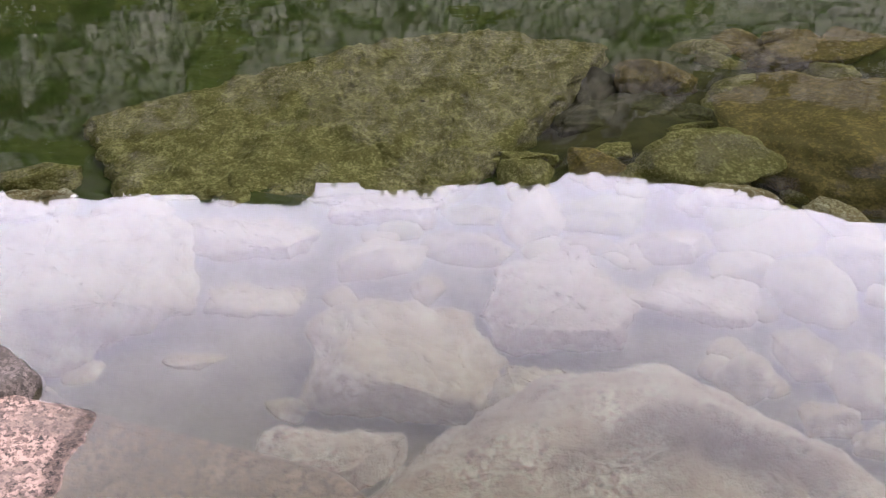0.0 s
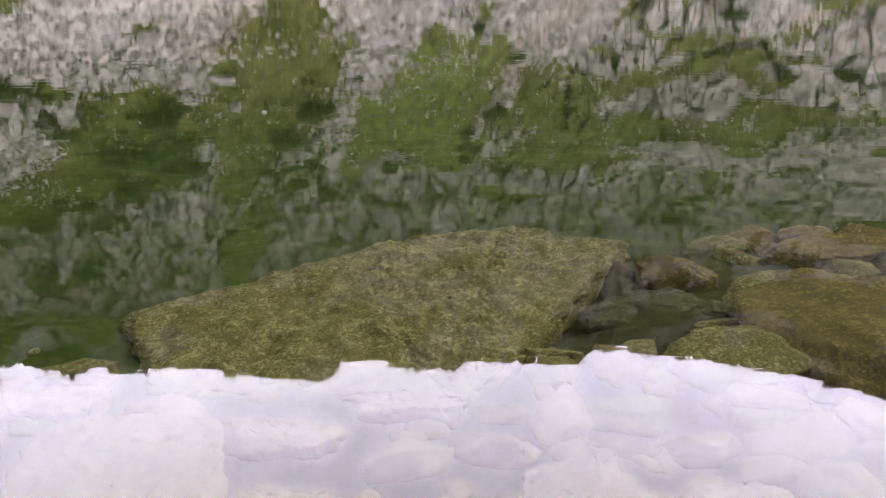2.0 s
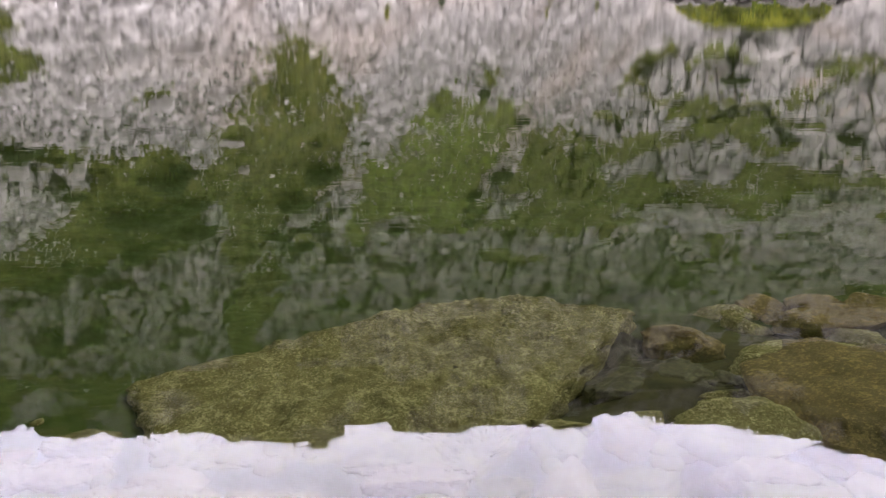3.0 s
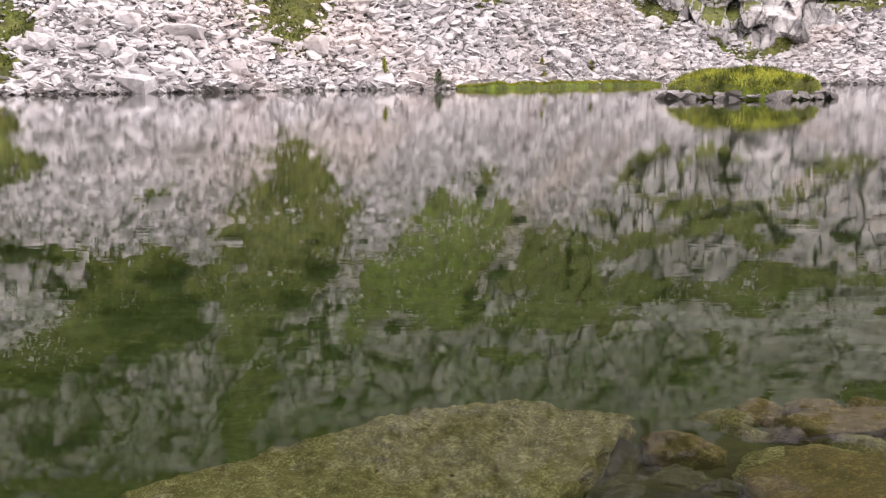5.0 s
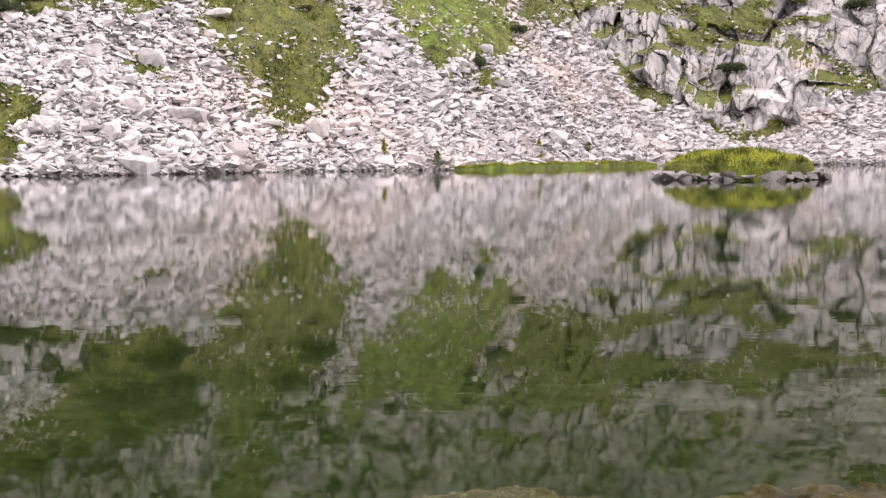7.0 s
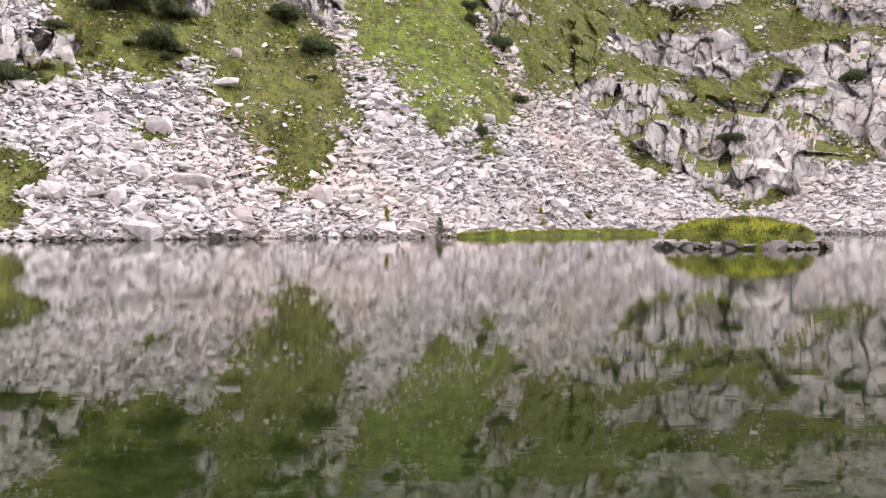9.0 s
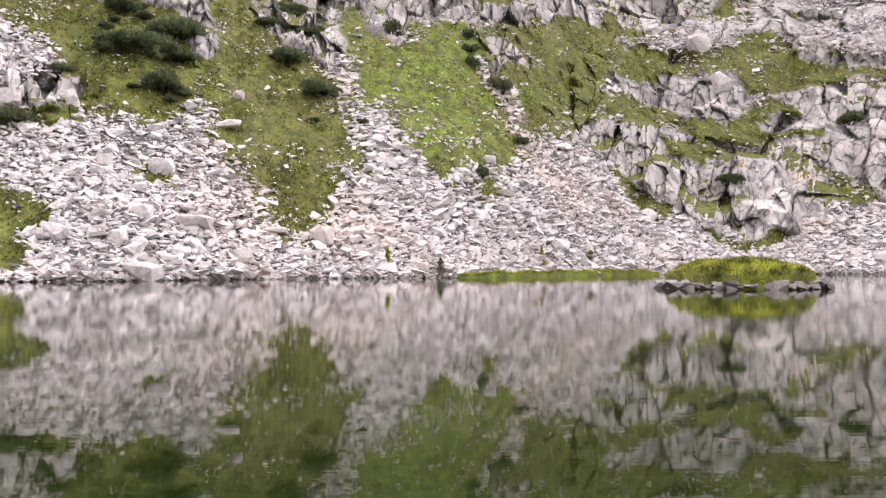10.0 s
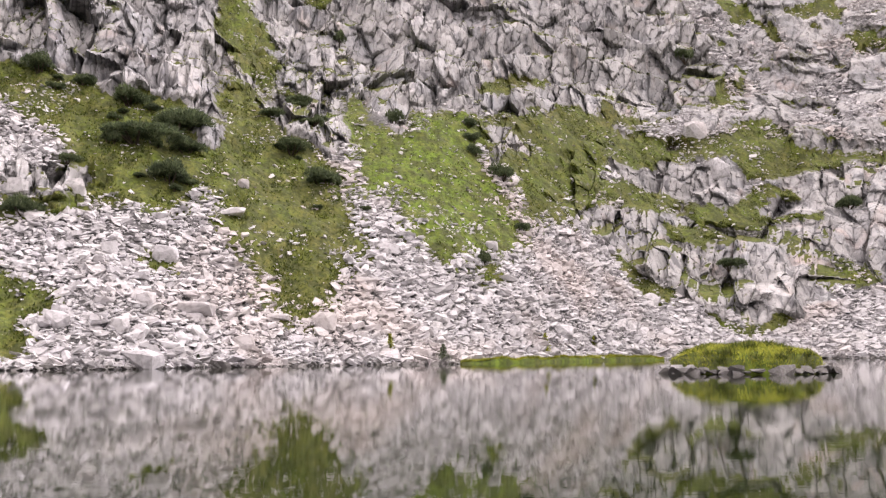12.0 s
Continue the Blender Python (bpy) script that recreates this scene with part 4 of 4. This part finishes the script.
def build_banks():
    b = np.linspace(1.2, 14.4, 90)
    r = shore_at(b) - 3.2
    turf_bank("grass_bank", "strip of bright green grass along the far shore", r * np.sin(np.radians(b)), r * np.cos(np.radians(b)), 4.2, 0.95, 3, 24000)
    # islet: rock slabs round a grassy mound
    cx, cy, ax, ay = 25.0, 71.0, 6.1, 5.6
    islet = tagged(new("islet"), "small rocky islet with a grassy hump in the lake", "islet")
    rng = np.random.default_rng(12)
    u = np.linspace(0, 2 * np.pi, 64, endpoint=False)
    v, rows = [], 12
    for j in range(rows):
        t = j / (rows - 1)
        for a in u:
            edge = 1 + 0.10 * math.sin(3 * a + 1) + 0.06 * math.sin(7 * a) + 0.04 * math.sin(13 * a + 2)
            rr = (1 - t) * edge
            top = 0.40 + 2.0 * (1 - min(rr, 1.12) ** 3.4 / 1.5) * (0.84 - 0.03 * rr * math.cos(a) + 0.06 * math.sin(9 * rr * math.cos(a + 0.5))) if j else -0.3
            v.append((cx + ax * rr * math.cos(a), cy + ay * rr * math.sin(a), top + 0.12 * math.sin(5 * a + 4 * t) * t))
    f = [(j * 64 + i, j * 64 + (i + 1) % 64, (j + 1) * 64 + (i + 1) % 64, (j + 1) * 64 + i) for j in range(rows - 1) for i in range(64)]
    me = mesh_from("mound", v, f, SLOPE, True)
    add_mask(me, "grass", np.ones(len(v)))
    add_mask(me, "lush", np.full(len(v), 0.4))
    part("mound", me, islet, "turf mound")
    v = np.array(v).reshape(rows, 64, 3)
    count = 16000
    i, j = rng.integers(0, 64, count), np.floor(11 * rng.random(count) ** 1.3).astype(int)
    s, w = rng.random((count, 1)), rng.random((count, 1))
    c = (v[j, i] * (1 - s) + v[j, (i + 1) % 64] * s) * (1 - w) + (v[j + 1, i] * (1 - s) + v[j + 1, (i + 1) % 64] * s) * w
    c = c[c[:, 2] > 0.45]
    bv, bf = blades(c, np.tile((0, 0, 1.0), (len(c), 1)), 0.38, 0.07, rng, 0.5)
    part("grass", mesh_from("grass", bv, bf, GRASS_LEAF), islet, "yellow-green grass", "stuff")
    spots = c[rng.integers(0, len(c), 60)]
    tuft = np.repeat(spots, 70, axis=0) + rng.normal(size=(60 * 70, 3)) * (0.28, 0.28, 0.06)
    bv, bf = blades(tuft, np.tile((0, 0, 1.0), (len(tuft), 1)), 0.55, 0.08, rng, 0.6)
    part("heath", mesh_from("heath", bv, bf, TURF_LEAF), islet, "darker heath clumps", "stuff")
    pick = random.Random(8)
    for k in range(96):
        a = -math.pi * 0.06 + (k / 96) * math.pi * 2 + pick.uniform(-0.05, 0.05)
        w = 0.5 + min(pick.expovariate(1.6), 1.7)
        sv, sf = stone_shape(900 + k, 0.34, 10, 0.45)
        me = mesh_from("rock", sv * (w, w * 0.8, w * pick.uniform(0.8, 1.5)), sf, WET_STONE)
        ob = part("rock", me, islet)
        ob.matrix_world = pose(cx + (ax + 0.25) * math.cos(a) * pick.uniform(0.96, 1.08), cy + (ay + 0.2) * math.sin(a) * pick.uniform(0.96, 1.08), pick.uniform(0.05, 0.42),
                               pick.uniform(-14, 14), pick.uniform(-14, 14), math.degrees(a) + 90 + pick.uniform(-25, 25))
    for k, (x, y, w, h) in enumerate(((18.6, 70.5, 2.6, 0.85), (32.2, 73.0, 3.0, 0.40), (33.6, 73.8, 1.4, 0.25))):
        sv, sf = stone_shape(980 + k, 0.4, 16)
        part("rock", mesh_from("rock", sv * (w, w * 0.7, h * 2.4), sf, WET_STONE), islet).matrix_world = pose(x, y, 0.1, 0, 0, 20 * k)


build_banks()


# ---- loose stone ----
def build_boulders():
    for i, (x, y, w, h) in enumerate(BOULDERS):
        sv, sf = stone_shape(600 + i, 0.8, 26)
        x, y, z = settle(x, y)
        me = mesh_from("rock", sv * (w * 0.85, w * 0.65, h * 1.25), sf, STONE)
        flat = h < 0.4 * w
        ob = tagged(new("rock", me), "large flat pale slab lying on the scree" if flat else "large pale grey angular block on the scree", "rock", group="large blocks on the slope")
        ob.matrix_world = pose(x, y, max(z, 0) + h * 0.22, random.uniform(-6, 14), random.uniform(-10, 10), random.uniform(-25, 25))


build_boulders()


def build_scree():
    rng = random.Random(21)
    npr = np.random.default_rng(21)
    kinds = [stone_shape(500 + i, rng.uniform(0.24, 0.52), rng.choice((9, 10, 12)), 0.42) for i in range(26)]
    n = 190000
    bearing = npr.uniform(-31, 31, n)
    s = 165 * npr.random(n) ** 1.3
    s[:1400] = npr.uniform(-1.0, 2.0, 1400)
    x, y, z = land(bearing, s)
    turf, rock, rubble = cover(x, y)
    bare = (1 - turf) * (1 - rock)
    bare = np.where((s > 72) & (rubble < 0.5), 0, bare)
    chance = np.where(bare > 0.25, 0.80 * np.clip(bare, 0, 1) ** 0.8, (1 - rock) * (0.035 + 0.40 * np.clip(4 * fractal(x / 6, y / 9, 3, 881) - 0.6, 0, 1)))
    keep = npr.random(n) < chance * np.clip((shore_at(bearing) + s) / 170, 0.3, 1.5)
    keep[:1400] = (npr.random(1400) < 0.55)
    order = np.flatnonzero(keep)
    order = order[np.argsort(s[order])]
    root = tagged(new("scree"), "pale grey scree of angular gneiss blocks above the lake", "scree", kind="structure")
    heaps = {False: ([], [], [0]), True: ([], [], [0])}
    singles = 0
    shared = [mesh_from("stone", v, f, STONE) for v, f in kinds]
    for i in order:
        on_turf = bare[i] <= 0.35
        size = min(0.46 + rng.expovariate(2.4), 3.2) * (0.66 if on_turf else 1.0) * (1.0 if bearing[i] < -6 else 1.22)
        lean = 0.0 if s[i] < 2 else rng.uniform(0.1, 0.5)
        m = turn_matrix(rng, lean, bearing[i], 0.30)
        k = rng.randrange(len(kinds))
        shape = (size, size * rng.uniform(0.7, 1.0), size * rng.uniform(0.55, 1.0))
        up = z[i] + size * (0.10 if not on_turf else 0.02)
        if singles < 300 and s[i] > 0.5 and abs(bearing[i]) < 28:
            ob = new("stone", shared[k])
            ob.parent = root
            ob.matrix_world = Matrix.Translation((x[i], y[i], max(up, -0.05))) @ m.to_4x4() @ Matrix.Diagonal((*shape, 1))
            singles += 1
            continue
        v, f = kinds[k]
        verts, faces, base = heaps[bool(s[i] < 0.1)]
        verts.append((v * shape) @ np.array(m).T + (x[i], y[i], max(up, -0.1)))
        faces.append(f + base[0])
        base[0] += len(v)
    for wet, (verts, faces, _) in heaps.items():
        part("wet_stones" if wet else "loose_stones", mesh_from("stones", np.concatenate(verts), np.concatenate(faces), WET_STONE if wet else SCREE), root,
             "dark wet stones at the waterline" if wet else "", "stuff")


build_scree()


def build_tufts():
    rng = np.random.default_rng(33)
    n = 170000
    bearing, s = rng.uniform(-30.5, 30.5, n), rng.uniform(2, 150, n)
    x, y, z = land(bearing, s)
    turf, rock, _ = cover(x, y)
    keep = (turf > 0.6) & (rock < 0.3) & (rng.random(n) < np.clip(0.45 + 2.2 * fractal(x / 3.5, y / 6, 3, 811), 0.05, 1))
    keep &= rng.random(n) > 0.75 * inside(GRASS["gully"], x, y, 6.0)
    z = z + turf * tussocks(x, y)
    c = np.stack([x, y, z], -1)[keep] - (0, 0, 0.05)
    c = np.repeat(c, 2, axis=0) + rng.normal(size=(2 * keep.sum(), 3)) * (0.25, 0.25, 0.05)
    v, f = blades(c, np.tile((0, -0.3, 1.0), (len(c), 1)), 0.5, 0.28, rng, 0.6)
    tagged(new("grass_tufts", mesh_from("grass_tufts", v, f, TURF_LEAF)), "olive and green mountain grass in tufts", "grass", kind="stuff")


build_tufts()
